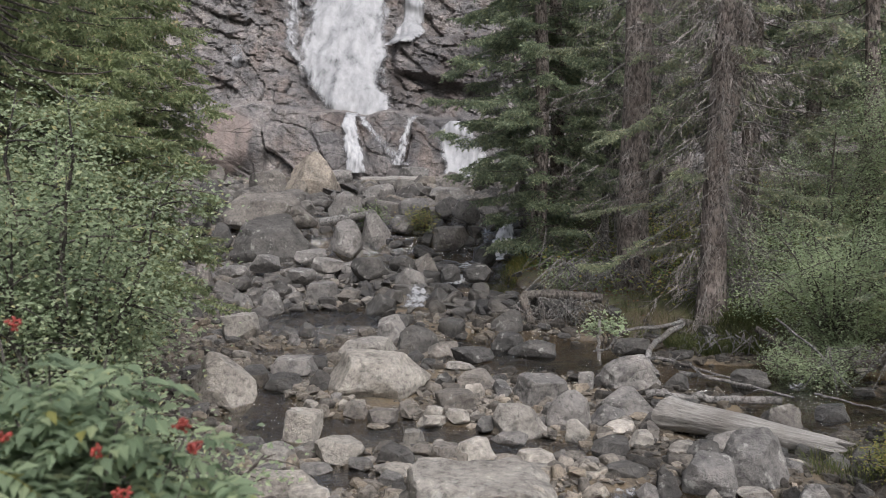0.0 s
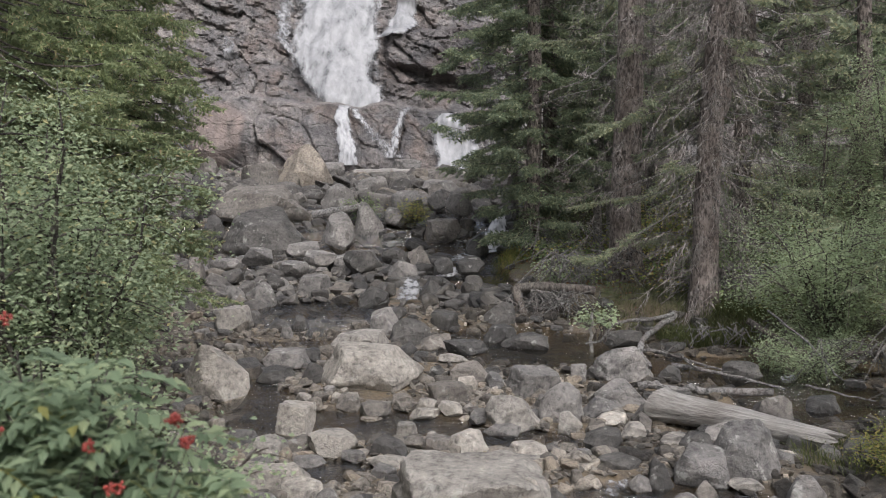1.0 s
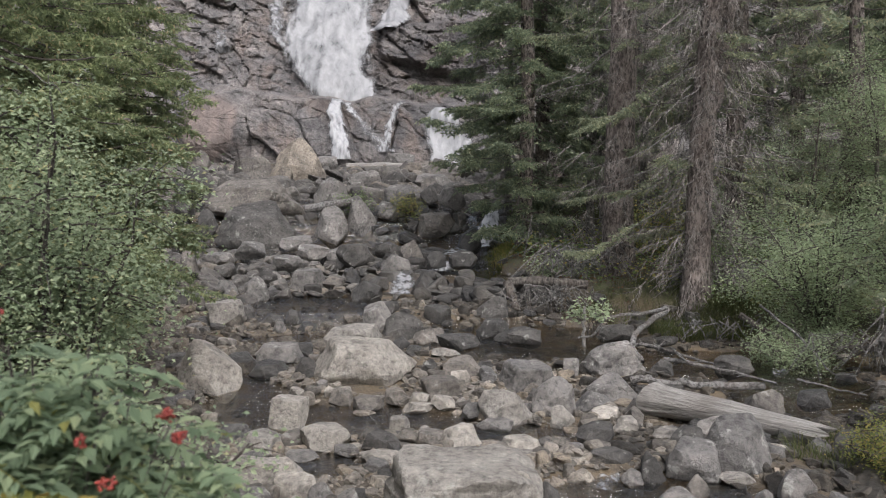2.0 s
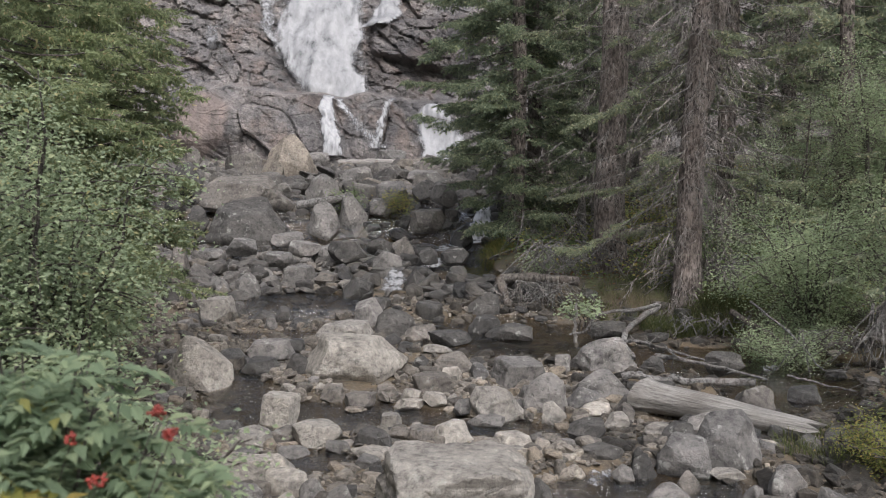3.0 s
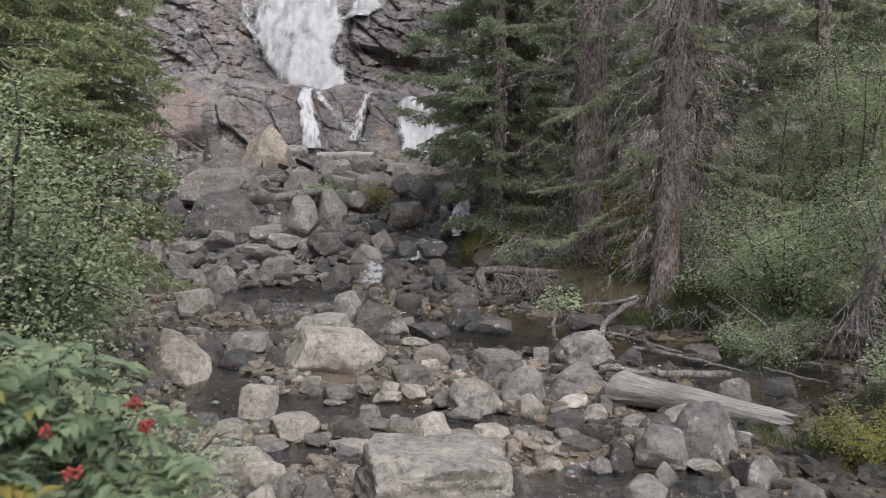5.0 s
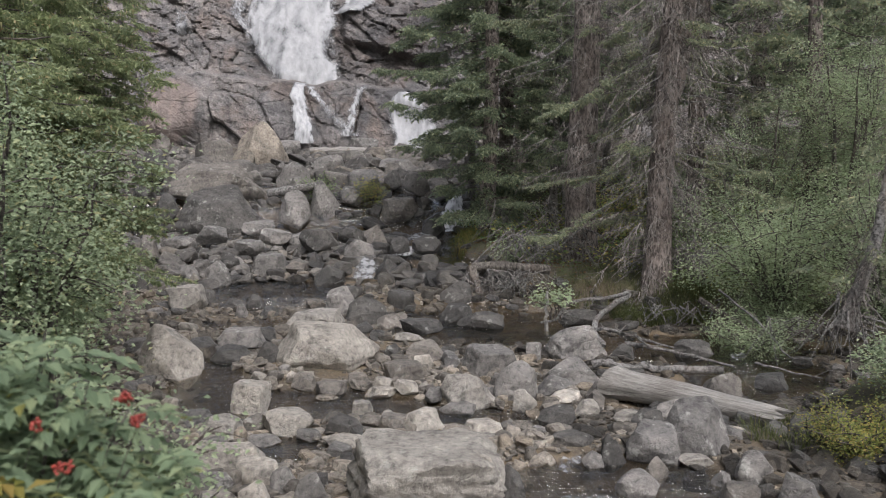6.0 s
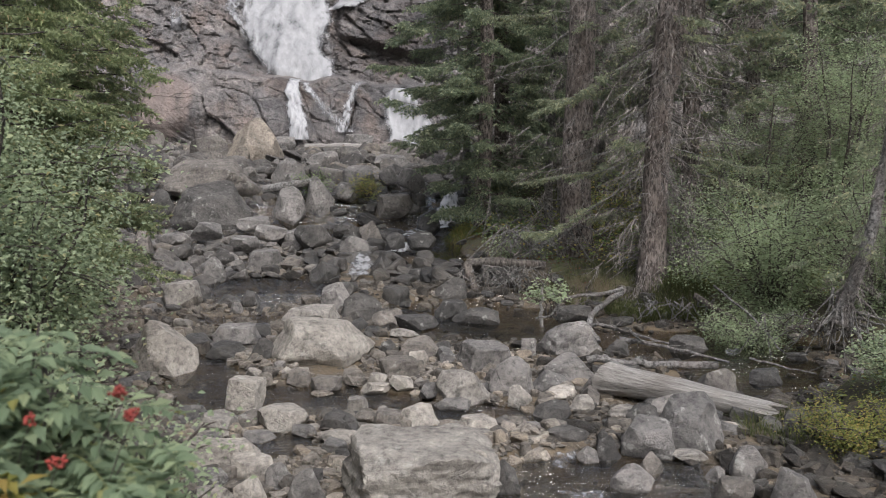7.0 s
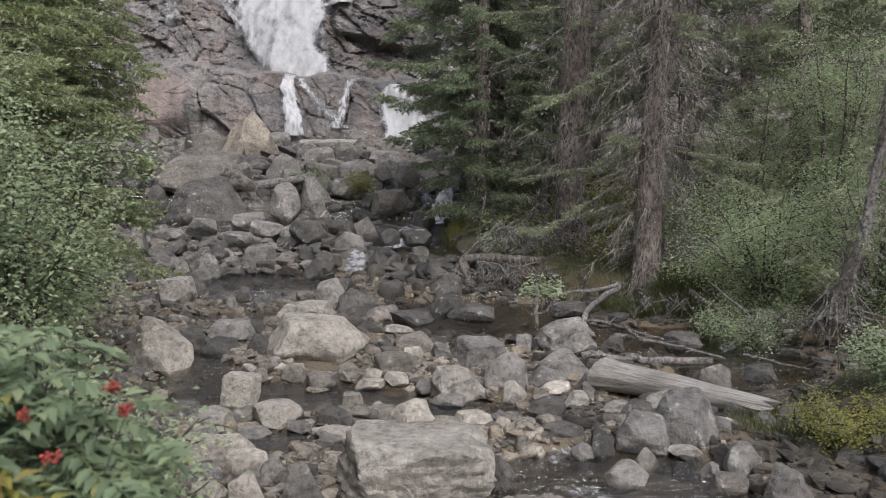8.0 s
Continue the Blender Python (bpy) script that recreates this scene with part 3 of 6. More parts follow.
def veil_sheet(name, zs, left, right, offset, material, label, edge=0.35, foot=0.0):
    """White water that follows the rock from edge to edge, thinner at its sides."""
    us = np.linspace(0, 1, 44)
    gz, gu = np.meshgrid(zs, us, indexing="ij")
    z, u = gz.ravel(), gu.ravel()
    a = np.interp(z, left[0], left[1]) + 0.25 * fbm(flat3(z * 1.3, 0 * z), 3, 70)
    b = np.interp(z, right[0], right[1]) + 0.25 * fbm(flat3(z * 1.3, 0 * z + 5), 3, 71)
    x = a + (b - a) * u
    y = face(x, np.maximum(z, foot))
    grid = y.reshape(gz.shape)
    for _ in range(14):
        grid[1:-1] = np.minimum(grid[1:-1], (grid[:-2] + grid[2:]) / 2)
        grid[:, 1:-1] = np.minimum(grid[:, 1:-1], (grid[:, :-2] + grid[:, 2:]) / 2)
    if foot:
        grid = np.minimum(0.35 * grid + 0.65 * (50.9 + 0.70 * (gz - 6.75)), 50.9 + 0.70 * (gz - 6.75)) + 0.5 * fbm(np.column_stack([x * 0.5, z * 0.35, 0 * x]), 2, 74).reshape(gz.shape)
    y = grid.ravel() - offset * (0.4 + np.sin(np.pi * u)) - 0.3 * np.abs(fbm(np.column_stack([x * 1.9, z * 0.5, 0 * x]), 3, 73))
    veil = np.minimum(ease(0, edge, u), ease(0, edge, 1 - u)) * 0.36 - 0.2
    low = ease(0, 1.0, z - zs[0])
    veil = veil + 0.05 * (1 - low)
    me = mesh_of(name, np.column_stack([x, y, z]), grid_faces(len(zs), len(us)), True, ("veil", veil))
    return put(name, me, material, label=label, category="waterfall", kind="structure")


build_cliff()
veil_sheet("waterfall", steps((6.5, 16.5, 0.1)), ([6.8, 8.4, 9.9, 11.2, 13, 17], [-6.5, -8.0, -8.7, -8.6, -8.5, -8.4]),
           ([6.8, 8.5, 10, 11.5, 13, 17], [-2.4, -2.7, -2.4, -2.7, -2.5, -2.3]), 0.5, FALL, "white foaming waterfall spreading down the rock face", 0.27, 7.25)
veil_sheet("waterfall_side_stream", steps((10.9, 16.5, 0.1)), ([10.9, 11.6, 12.4, 14, 17], [-3.4, -3.0, -2.6, -2.6, -2.6]),
           ([10.9, 11.4, 12.4, 14, 17], [-1.6, -1.0, -0.9, -0.9, -0.6]), 0.35, FALL, "narrow white side stream beside the main fall", 0.3)
veil_sheet("waterfall_left_threads", steps((10.0, 16.5, 0.1)), ([10, 11, 12, 14, 17], [-8.4, -9.4, -9.6, -9.8, -10.2]),
           ([10, 12, 14, 17], [-7.9, -8.0, -8.0, -8.0]), 0.12, THREADS, "thin white threads of water over wet rock", 0.5)
veil_sheet("waterfall_wall_seep", steps((9.6, 11.0, 0.1)), ([9.6, 11], [-12.3, -12.5]), ([9.6, 11], [-10.6, -10.9]), 0.08, SEEP,
           "thin white seeps on the broken wall", 0.5)
veil_sheet("waterfall_lower_step", steps((3.6, 6.8, 0.08)), ([3.6, 6.8], [-5.2, -5.3]), ([4, 5, 6.8], [-3.9, -4.1, -4.4]), 0.25, FALL_THIN,
           "short white cascade over the lower ledge", 0.3)
veil_sheet("waterfall_lower_threads", steps((4.0, 6.6, 0.08)), ([4.0, 5, 6.6], [-3.0, -3.8, -4.7]), ([4.0, 5, 6.6], [-1.4, -2.4, -3.8]), 0.1, THREADS,
           "thin slanting thread of white water across the ledge", 0.5)
veil_sheet("waterfall_lower_threads", steps((4.3, 6.7, 0.08)), ([4.0, 5.4, 6.7], [-3.0, -2.5, -1.9]), ([4.0, 5.4, 6.7], [-1.9, -1.5, -1.0]), 0.1, THREADS,
           "thin white thread of water down the dark rock", 0.5)
veil_sheet("waterfall_right_arm", steps((2.9, 6.3, 0.08)), ([2.9, 4.5, 5.6, 6.3], [-0.5, -0.6, -0.8, 0.2]), ([2.9, 4.5, 5.6, 6.3], [2.6, 2.7, 2.2, 1.2]), 0.4, FALL,
           "white arm of the waterfall behind the fir", 0.35)


def cascade(name, line, widths, material, label, arch=0.12, seed=0, lump=0.05):
    """A ribbon of white water down a line of places, arched across."""
    p = np.array(line, float)
    t = np.linspace(0, len(p) - 1, 30)
    c = np.column_stack([np.interp(t, np.arange(len(p)), p[:, i]) for i in range(3)])
    w = np.interp(t, np.arange(len(p)), widths)
    us = np.linspace(-1, 1, 22)
    x = c[:, None, 0] + us[None] * w[:, None] / 2 * (1 + 0.15 * np.sin(t * 3 + seed))[:, None]
    y = c[:, None, 1] + 0 * us[None] - arch * (1 - us[None] ** 2)
    z = c[:, None, 2] + 0 * us[None]
    v = np.column_stack([x.ravel(), y.ravel(), z.ravel()])
    v[:, 1] -= arch * np.abs(fbm(v * 3.0, 3, 80 + seed))
    v[:, 2] += lump * np.abs(fbm(v * 9.0, 2, 82 + seed)) + 0.3 * arch * fbm(v * 4.0, 3, 81 + seed)
    ends = np.minimum(1, np.minimum(t, t[-1] - t + 0.3) * 2.5)
    edge = (np.minimum(1, (1 - np.abs(us)) * 1.8)[None] * ends[:, None]).ravel() * 0.42 - 0.32
    put(name, mesh_of(name, v, grid_faces(len(t), len(us)), True, ("veil", edge)), material, label=label, category="cascade", kind="structure")


cascade("small_cascade", [(1.85, 26.7, 1.9), (1.8, 26.2, 1.8), (1.68, 25.8, 1.4), (1.58, 25.6, 1.02), (1.4, 25.2, 0.96)], [0.55, 0.65, 0.85, 1.05, 1.1], CASCADE, "small white cascade between boulders", 0.15, 2)
cascade("riffle", [(-0.55, 21.0, 0.78), (-0.55, 20.4, 0.66), (-0.6, 19.9, 0.52), (-0.65, 19.4, 0.41)], [0.5, 0.6, 0.85, 0.95], FOAM, "white riffle spilling into the pool", 0.08, 3)
cascade("riffle", [(0.5, 22.0, 0.9), (0.35, 21.5, 0.82), (0.2, 21.0, 0.72)], [0.5, 0.7, 0.8], FOAM, "white riffle between wet stones", 0.06, 4)
cascade("riffle", [(1.0, 24.4, 1.02), (0.7, 23.6, 0.98), (0.5, 22.8, 0.92)], [0.6, 0.8, 0.7], FOAM, "white riffle between wet stones", 0.06, 5)
cascade("riffle", [(1.75, 8.75, 0.1), (1.7, 8.55, 0.07), (1.62, 8.35, 0.05)], [0.35, 0.4, 0.3], RIPPLE, "small white riffle between the near stones", 0.03, 7)
cascade("riffle", [(1.6, 7.75, 0.07), (1.75, 7.6, 0.05), (1.9, 7.5, 0.04)], [0.6, 0.8, 0.6], RIPPLE, "small white riffle between the near stones", 0.03, 8)
cascade("riffle", [(5.1, 13.2, 0.15), (5.0, 12.9, 0.14), (4.9, 12.7, 0.12)], [0.3, 0.4, 0.3], RIPPLE, "small white riffle beside the bank", 0.04, 6)


# ---- rocks ----
ICO = {}


def ico(sub):
    if sub not in ICO:
        bm = bmesh.new()
        bmesh.ops.create_icosphere(bm, subdivisions=sub, radius=1.0)
        bm.verts.ensure_lookup_table()
        ICO[sub] = (np.array([v.co[:] for v in bm.verts]), np.array([[v.index for v in f.verts] for f in bm.faces]))
        bm.free()
    return ICO[sub]


def rock_shape(seed, sub, size, style="", rough=0.03):
    """A broken stone: a solid bounded by a dozen planes whose edges are a little worn, chipped and roughened. From below z = 0 to its height."""
    rs = np.random.RandomState(seed)
    v, f = ico(sub)
    ways, far = [], []
    if style == "block":
        turn = Euler((rs.uniform(-0.16, 0.16), rs.uniform(-0.16, 0.16), rs.uniform(-0.5, 0.5))).to_matrix()
        for axis in ((1, 0, 0), (-1, 0, 0), (0, 1, 0), (0, -1, 0), (0, 0, 1), (0, 0, -1)):
            ways.append(tuple(turn @ Vector(axis) + Vector(rs.normal(0, 0.08, 3))))
            far.append(rs.uniform(0.62, 0.72))
        extra = 4
    else:
        spin, count = rs.uniform(0, 6.28), rs.randint(8, 12)
        for k in range(count):
            z = 1 - 2 * (k + 0.5) / count
            az = spin + k * 2.39996 + rs.uniform(-0.35, 0.35)
            ways.append((math.sqrt(1 - z * z) * math.cos(az), math.sqrt(1 - z * z) * math.sin(az), z + rs.uniform(-0.2, 0.2)))
            far.append(rs.uniform(0.68, 1.0))
        if style in ("slab", "trap"):
            ways.append((rs.normal(0, 0.12), rs.normal(-0.1, 0.1), 1.0))
            far.append(rs.uniform(0.45, 0.6))
        extra = 3
    if style == "trap":
        for side in (-1, 1):
            ways.append((side, -0.3, 0.8))
            far.append(0.85)
    for k in range(extra):
        c = rs.normal(size=3)
        ways.append((c[0], c[1], abs(c[2])))
        far.append(rs.uniform(0.8, 1.0))
    n = np.array(ways)
    n /= np.linalg.norm(n, axis=1)[:, None]
    u = v / np.linalg.norm(v, axis=1)[:, None]
    near = np.clip(u @ n.T, 0, None) / np.array(far)[None]
    worn = rs.uniform(26, 55)
    v = u * (np.sum(near ** worn, axis=1) ** (-1 / worn))[:, None]
    # chipped corners and edges
    for k in range(9):
        c = rs.normal(size=3)
        c /= np.linalg.norm(c)
        d = v @ c
        v = v - np.clip(d - d.max() * rs.uniform(0.84, 0.97), 0, None)[:, None] * c[None]
    if rough:
        v = v + u * (rough * 0.9 * fbm(v * 1.9 + seed, 3, seed) + rough * 1.1 * fbm(v * 5.5 + seed, 4, seed + 3))[:, None]
        if sub >= 5:
            # a few bedding cracks and broken ledges
            bed = v @ np.array([rs.normal(0, 0.25), rs.normal(0, 0.25), 1.0]) + 0.12 * fbm(v * 2.2 + seed, 2, seed + 7)
            layer = np.mod(bed * rs.uniform(2.2, 3.2) + rs.uniform(), 1.0)
            v = v - u * ((0.03 * (1 - ease(0.0, 0.05, np.abs(layer - 0.5))) + 0.02 * ease(0.5, 0.54, layer)) * ease(0.0, 0.3, lattice(v * 1.7 + seed, seed + 5)))[:, None]
    if style != "block":
        v[:, :2] *= (1 + (0.6 if style == "trap" else 0.3) * np.clip(0.15 - v[:, 2], 0, 0.6))[:, None]
    z = v[:, 2]
    bury = {"block": 0.3, "trap": 0.6}.get(style, 0.45)
    v[:, 2] = (z - z.min()) / (z.max() - z.min()) * (1 + bury) - bury
    shown = v[v[:, 2] > 0, :2]
    v[:, :2] = (v[:, :2] - (shown.max(axis=0) + shown.min(axis=0)) / 2) / ((shown.max(axis=0) - shown.min(axis=0)) / 2)
    return v * np.array([size[0] / 2, size[1] / 2, size[2]])[None], f


def hull_shape(seed, points, size, bevel=0.05):
    """A small angular stone: the hull of a few points, its edges blunted. It stands on z = 0."""
    rs = np.random.RandomState(seed)
    p = rs.normal(size=(points, 3))
    p /= np.linalg.norm(p, axis=1)[:, None]
    p = np.sign(p) * np.abs(p) ** 0.7
    p /= np.abs(p).max(axis=0)
    p *= np.asarray(size)[None] / 2
    bm = bmesh.new()
    for q in p:
        bm.verts.new(q)
    bmesh.ops.convex_hull(bm, input=bm.verts)
    bmesh.ops.dissolve_limit(bm, angle_limit=radians(14), verts=bm.verts, edges=bm.edges)
    if bevel:
        bmesh.ops.bevel(bm, geom=bm.edges[:], offset=bevel, segments=1, affect="EDGES", profile=0.5, clamp_overlap=True)
    bmesh.ops.triangulate(bm, faces=bm.faces[:])
    bm.verts.index_update()
    v = np.array([q.co[:] for q in bm.verts])
    f = np.array([[q.index for q in face_.verts] for face_ in bm.faces])
    bm.free()
    v[:, 2] -= v[:, 2].min() * 0.8
    return v, f


TONES = {"pale": PALE, "grey": GREY, "dark": DARK, "brown": BROWN, "tan": TAN, "wet": WET}
SAY = {"pale": "pale grey granite boulder, dry, with cracks", "grey": "grey angular boulder with light lichen",
       "dark": "dark grey angular boulder with lichen spots", "brown": "brownish grey broken boulder",
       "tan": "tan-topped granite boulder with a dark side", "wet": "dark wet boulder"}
PLACED = []


def boulder(x, y, z, w, d, h, tone, seed, style=""):
    sub = 5 if (w > 0.6 and y < 18) or w > 1.5 else 4
    v, f = rock_shape(seed, sub, (w, d, h), style, rough=0.07 if w > 1.2 and y < 9 else 0.048 if w > 1.2 else 0.034 if w > 0.9 else 0.028)
    spot = "in the stream" if left_edge(y) < x < right_edge(y) and y < 24 else "on the rocky slope"
    big = "large " if w > 1.2 else "flat " if style == "slab" else "blocky " if style == "block" else ""
    ob = put("boulder", sharpened(mesh_of("boulder", v, f, True), 28), TONES[tone], label=big + SAY[tone] + " " + spot, category="boulder", group="boulders along the creek")
    ob.location = (x, y, z)
    PLACED.append((x, y, w / 2))


boulder(-0.90, 12.70, 0.11, 1.48, 1.00, 0.58, "pale", 1, "trap")
boulder(-1.28, 15.34, 0.14, 0.99, 0.70, 0.31, "pale", 2, "slab")
boulder(-0.85, 16.40, 0.15, 0.72, 0.57, 0.53, "grey", 3)
boulder(-0.41, 15.78, 0.13, 0.85, 0.67, 0.46, "dark", 4)
boulder(-1.66, 10.72, -0.00, 0.47, 0.39, 0.35, "pale", 5, "block")
boulder(-1.13, 9.88, 0.01, 0.58, 0.41, 0.24, "pale", 6, "slab")
boulder(-1.84, 9.63, 0.01, 0.52, 0.37, 0.25, "pale", 7, "slab")
boulder(-1.50, 8.74, 0.03, 0.57, 0.40, 0.22, "pale", 8, "slab")
boulder(-3.00, 12.47, 0.06, 0.92, 0.72, 0.69, "pale", 9)
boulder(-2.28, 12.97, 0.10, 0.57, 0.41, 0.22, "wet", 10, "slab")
boulder(-2.26, 13.95, 0.12, 0.75, 0.53, 0.27, "grey", 11, "slab")
boulder(-1.72, 12.78, 0.14, 0.37, 0.29, 0.28, "dark", 12)
boulder(0.16, 11.94, 0.04, 0.54, 0.45, 0.28, "brown", 13, "block")
boulder(1.34, 12.50, 0.03, 0.79, 0.66, 0.37, "grey", 14, "block")
boulder(1.52, 11.10, 0.05, 0.58, 0.45, 0.46, "grey", 15)
boulder(0.93, 10.89, -0.00, 0.68, 0.53, 0.41, "pale", 16)
boulder(2.63, 13.12, 0.10, 0.93, 0.77, 0.50, "grey", 317)
boulder(2.35, 11.72, 0.02, 0.72, 0.57, 0.35, "grey", 18)
boulder(2.04, 11.29, 0.03, 0.51, 0.40, 0.26, "grey", 19)
boulder(1.58, 10.66, 0.02, 0.30, 0.24, 0.23, "pale", 20)
boulder(2.12, 10.92, 0.01, 0.43, 0.31, 0.16, "pale", 21, "slab")
boulder(2.02, 12.89, 0.12, 0.24, 0.20, 0.26, "grey", 22, "block")
boulder(0.37, 9.77, 0.05, 0.44, 0.35, 0.24, "pale", 23)
boulder(0.97, 9.49, 0.05, 0.47, 0.33, 0.18, "pale", 24, "slab")
boulder(-0.34, 10.58, -0.00, 0.25, 0.21, 0.15, "pale", 25, "block")
boulder(-0.12, 11.54, 0.07, 0.27, 0.20, 0.13, "pale", 26, "slab")
boulder(-0.12, 11.37, -0.00, 0.41, 0.29, 0.12, "pale", 27, "slab")
boulder(0.18, 11.34, 0.06, 0.31, 0.22, 0.15, "pale", 28, "slab")
boulder(-1.13, 11.77, 0.03, 0.32, 0.25, 0.19, "brown", 29)
boulder(-0.76, 11.49, -0.00, 0.42, 0.30, 0.18, "brown", 30, "slab")
boulder(-0.42, 11.90, 0.04, 0.36, 0.28, 0.15, "brown", 31)
boulder(-0.80, 11.24, -0.00, 0.28, 0.20, 0.05, "tan", 32, "slab")
boulder(0.48, 14.94, 0.12, 0.73, 0.52, 0.23, "dark", 33, "slab")
boulder(1.51, 15.41, 0.12, 0.81, 0.58, 0.25, "dark", 34, "slab")
boulder(1.22, 17.45, 0.22, 0.62, 0.49, 0.43, "dark", 35)
boulder(1.12, 15.95, 0.12, 0.59, 0.42, 0.31, "dark", 36, "slab")
boulder(0.27, 14.11, 0.16, 0.47, 0.33, 0.12, "pale", 37, "slab")
boulder(0.01, 13.16, 0.12, 0.27, 0.21, 0.18, "dark", 38)
boulder(0.49, 12.98, 0.10, 0.59, 0.42, 0.27, "brown", 39, "slab")
boulder(0.00, 15.43, 0.12, 0.52, 0.41, 0.25, "brown", 40)
boulder(0.53, 11.00, 0.05, 0.26, 0.20, 0.17, "grey", 41)
boulder(-3.41, 17.34, 0.22, 0.28, 0.22, 0.27, "dark", 42)
boulder(-2.91, 16.98, 0.16, 0.48, 0.38, 0.22, "dark", 43)
boulder(-2.54, 17.18, 0.17, 0.36, 0.28, 0.25, "dark", 44)
boulder(-2.65, 16.22, 0.14, 0.24, 0.20, 0.25, "grey", 45)
boulder(3.03, 8.97, 0.04, 0.78, 0.53, 0.56, "grey", 46, "trap")
boulder(2.83, 9.84, 0.03, 0.39, 0.31, 0.22, "dark", 47)
boulder(2.62, 8.83, -0.00, 0.57, 0.41, 0.38, "grey", 48, "slab")
boulder(2.18, 8.75, -0.00, 0.26, 0.20, 0.25, "dark", 49)
boulder(1.87, 10.12, -0.00, 0.46, 0.33, 0.20, "dark", 50, "slab")
boulder(1.85, 9.50, 0.04, 0.21, 0.20, 0.12, "brown", 51)
boulder(2.30, 10.48, -0.00, 0.32, 0.25, 0.18, "pale", 52)
boulder(2.68, 10.15, 0.00, 0.35, 0.25, 0.13, "pale", 53, "slab")
boulder(4.10, 11.03, -0.00, 0.53, 0.42, 0.36, "brown", 54)
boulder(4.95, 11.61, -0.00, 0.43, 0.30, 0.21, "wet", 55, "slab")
boulder(3.28, 12.80, 0.15, 0.35, 0.28, 0.22, "dark", 56)
boulder(4.37, 13.03, 0.11, 0.56, 0.40, 0.25, "dark", 57, "slab")
boulder(3.21, 15.67, 0.15, 0.67, 0.48, 0.21, "dark", 58, "slab")
boulder(-1.32, 9.46, -0.01, 0.35, 0.25, 0.10, "grey", 59, "slab")
boulder(-0.79, 9.74, 0.02, 0.17, 0.20, 0.05, "pale", 60, "slab")
boulder(-0.49, 9.28, 0.04, 0.45, 0.32, 0.10, "pale", 61, "slab")
boulder(-0.08, 9.16, 0.07, 0.34, 0.24, 0.09, "pale", 62, "slab")
boulder(0.37, 9.05, 0.06, 0.14, 0.20, 0.13, "pale", 63)
boulder(0.87, 9.20, 0.06, 0.39, 0.28, 0.11, "pale", 64, "slab")
boulder(-0.87, 9.62, -0.00, 0.28, 0.20, 0.10, "grey", 65, "slab")
boulder(-1.22, 8.28, 0.01, 0.44, 0.31, 0.23, "pale", 66, "slab")
boulder(-1.14, 7.62, -0.01, 0.30, 0.24, 0.27, "pale", 67)
boulder(-0.97, 8.09, -0.00, 0.27, 0.21, 0.23, "grey", 68)
boulder(-0.66, 7.62, -0.00, 0.37, 0.29, 0.34, "grey", 69)
boulder(0.28, 7.76, 0.01, 1.38, 0.94, 0.54, "pale", 70, "block")
boulder(0.76, 7.58, 0.03, 0.33, 0.26, 0.47, "pale", 71)
boulder(1.04, 7.89, -0.01, 0.29, 0.23, 0.31, "dark", 72)
boulder(2.21, 7.92, -0.01, 0.39, 0.31, 0.22, "grey", 73)
boulder(3.45, 7.35, 0.03, 0.44, 0.30, 0.35, "grey", 74, "trap")
boulder(3.39, 8.21, -0.00, 0.35, 0.28, 0.28, "grey", 75)
boulder(2.65, 8.97, 0.03, 0.44, 0.31, 0.25, "grey", 76, "slab")
boulder(2.20, 8.87, -0.00, 0.22, 0.20, 0.27, "dark", 77)
boulder(1.97, 8.66, -0.01, 0.22, 0.20, 0.16, "grey", 78)
boulder(-1.61, 8.56, 0.04, 0.68, 0.48, 0.27, "pale", 79, "slab")
boulder(-1.60, 8.09, 0.02, 0.40, 0.28, 0.17, "grey", 80, "slab")
boulder(-1.49, 7.79, -0.01, 0.38, 0.27, 0.12, "pale", 81, "slab")
boulder(3.06, 7.69, -0.00, 0.34, 0.24, 0.17, "brown", 82, "slab")
boulder(3.30, 7.76, -0.00, 0.15, 0.20, 0.16, "dark", 83)
boulder(3.05, 8.09, -0.01, 0.19, 0.20, 0.15, "grey", 84)
boulder(2.49, 8.33, -0.00, 0.26, 0.20, 0.20, "brown", 85)
boulder(2.99, 8.71, -0.01, 0.35, 0.25, 0.10, "pale", 86, "slab")
boulder(0.78, 10.60, -0.00, 0.45, 0.32, 0.12, "grey", 87, "slab")
boulder(1.87, 9.16, 0.07, 0.45, 0.32, 0.12, "dark", 88, "slab")
boulder(-5.28, 37.36, 2.66, 2.29, 1.60, 1.67, "tan", 189)
boulder(-6.94, 36.59, 2.62, 1.57, 1.31, 0.97, "brown", 90, "block")
boulder(-5.01, 26.98, 1.79, 2.71, 1.60, 0.99, "brown", 91, "slab")
# Dark tone also carries the shade on the slab's downward lower face.
boulder(-4.81, 25.82, 1.11, 2.28, 1.56, 1.08, "dark", 92, "trap")
boulder(-4.16, 25.97, 1.19, 0.92, 0.73, 0.62, "brown", 93)
boulder(-2.75, 25.96, 1.16, 0.99, 0.78, 0.87, "grey", 94)
boulder(-1.91, 26.16, 1.40, 0.87, 0.69, 0.91, "grey", 295)
boulder(-1.10, 26.52, 1.70, 0.84, 0.67, 0.44, "grey", 96)
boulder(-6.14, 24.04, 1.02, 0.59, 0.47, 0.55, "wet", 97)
boulder(-6.26, 26.01, 1.31, 0.67, 0.53, 0.63, "dark", 98)
boulder(-7.00, 26.54, 1.79, 0.62, 0.49, 0.61, "dark", 99)
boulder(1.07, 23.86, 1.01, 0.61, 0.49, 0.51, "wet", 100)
boulder(-2.65, 20.21, 0.33, 0.77, 0.64, 0.53, "grey", 101, "block")
boulder(-3.61, 19.11, 0.31, 0.57, 0.45, 0.52, "grey", 102)
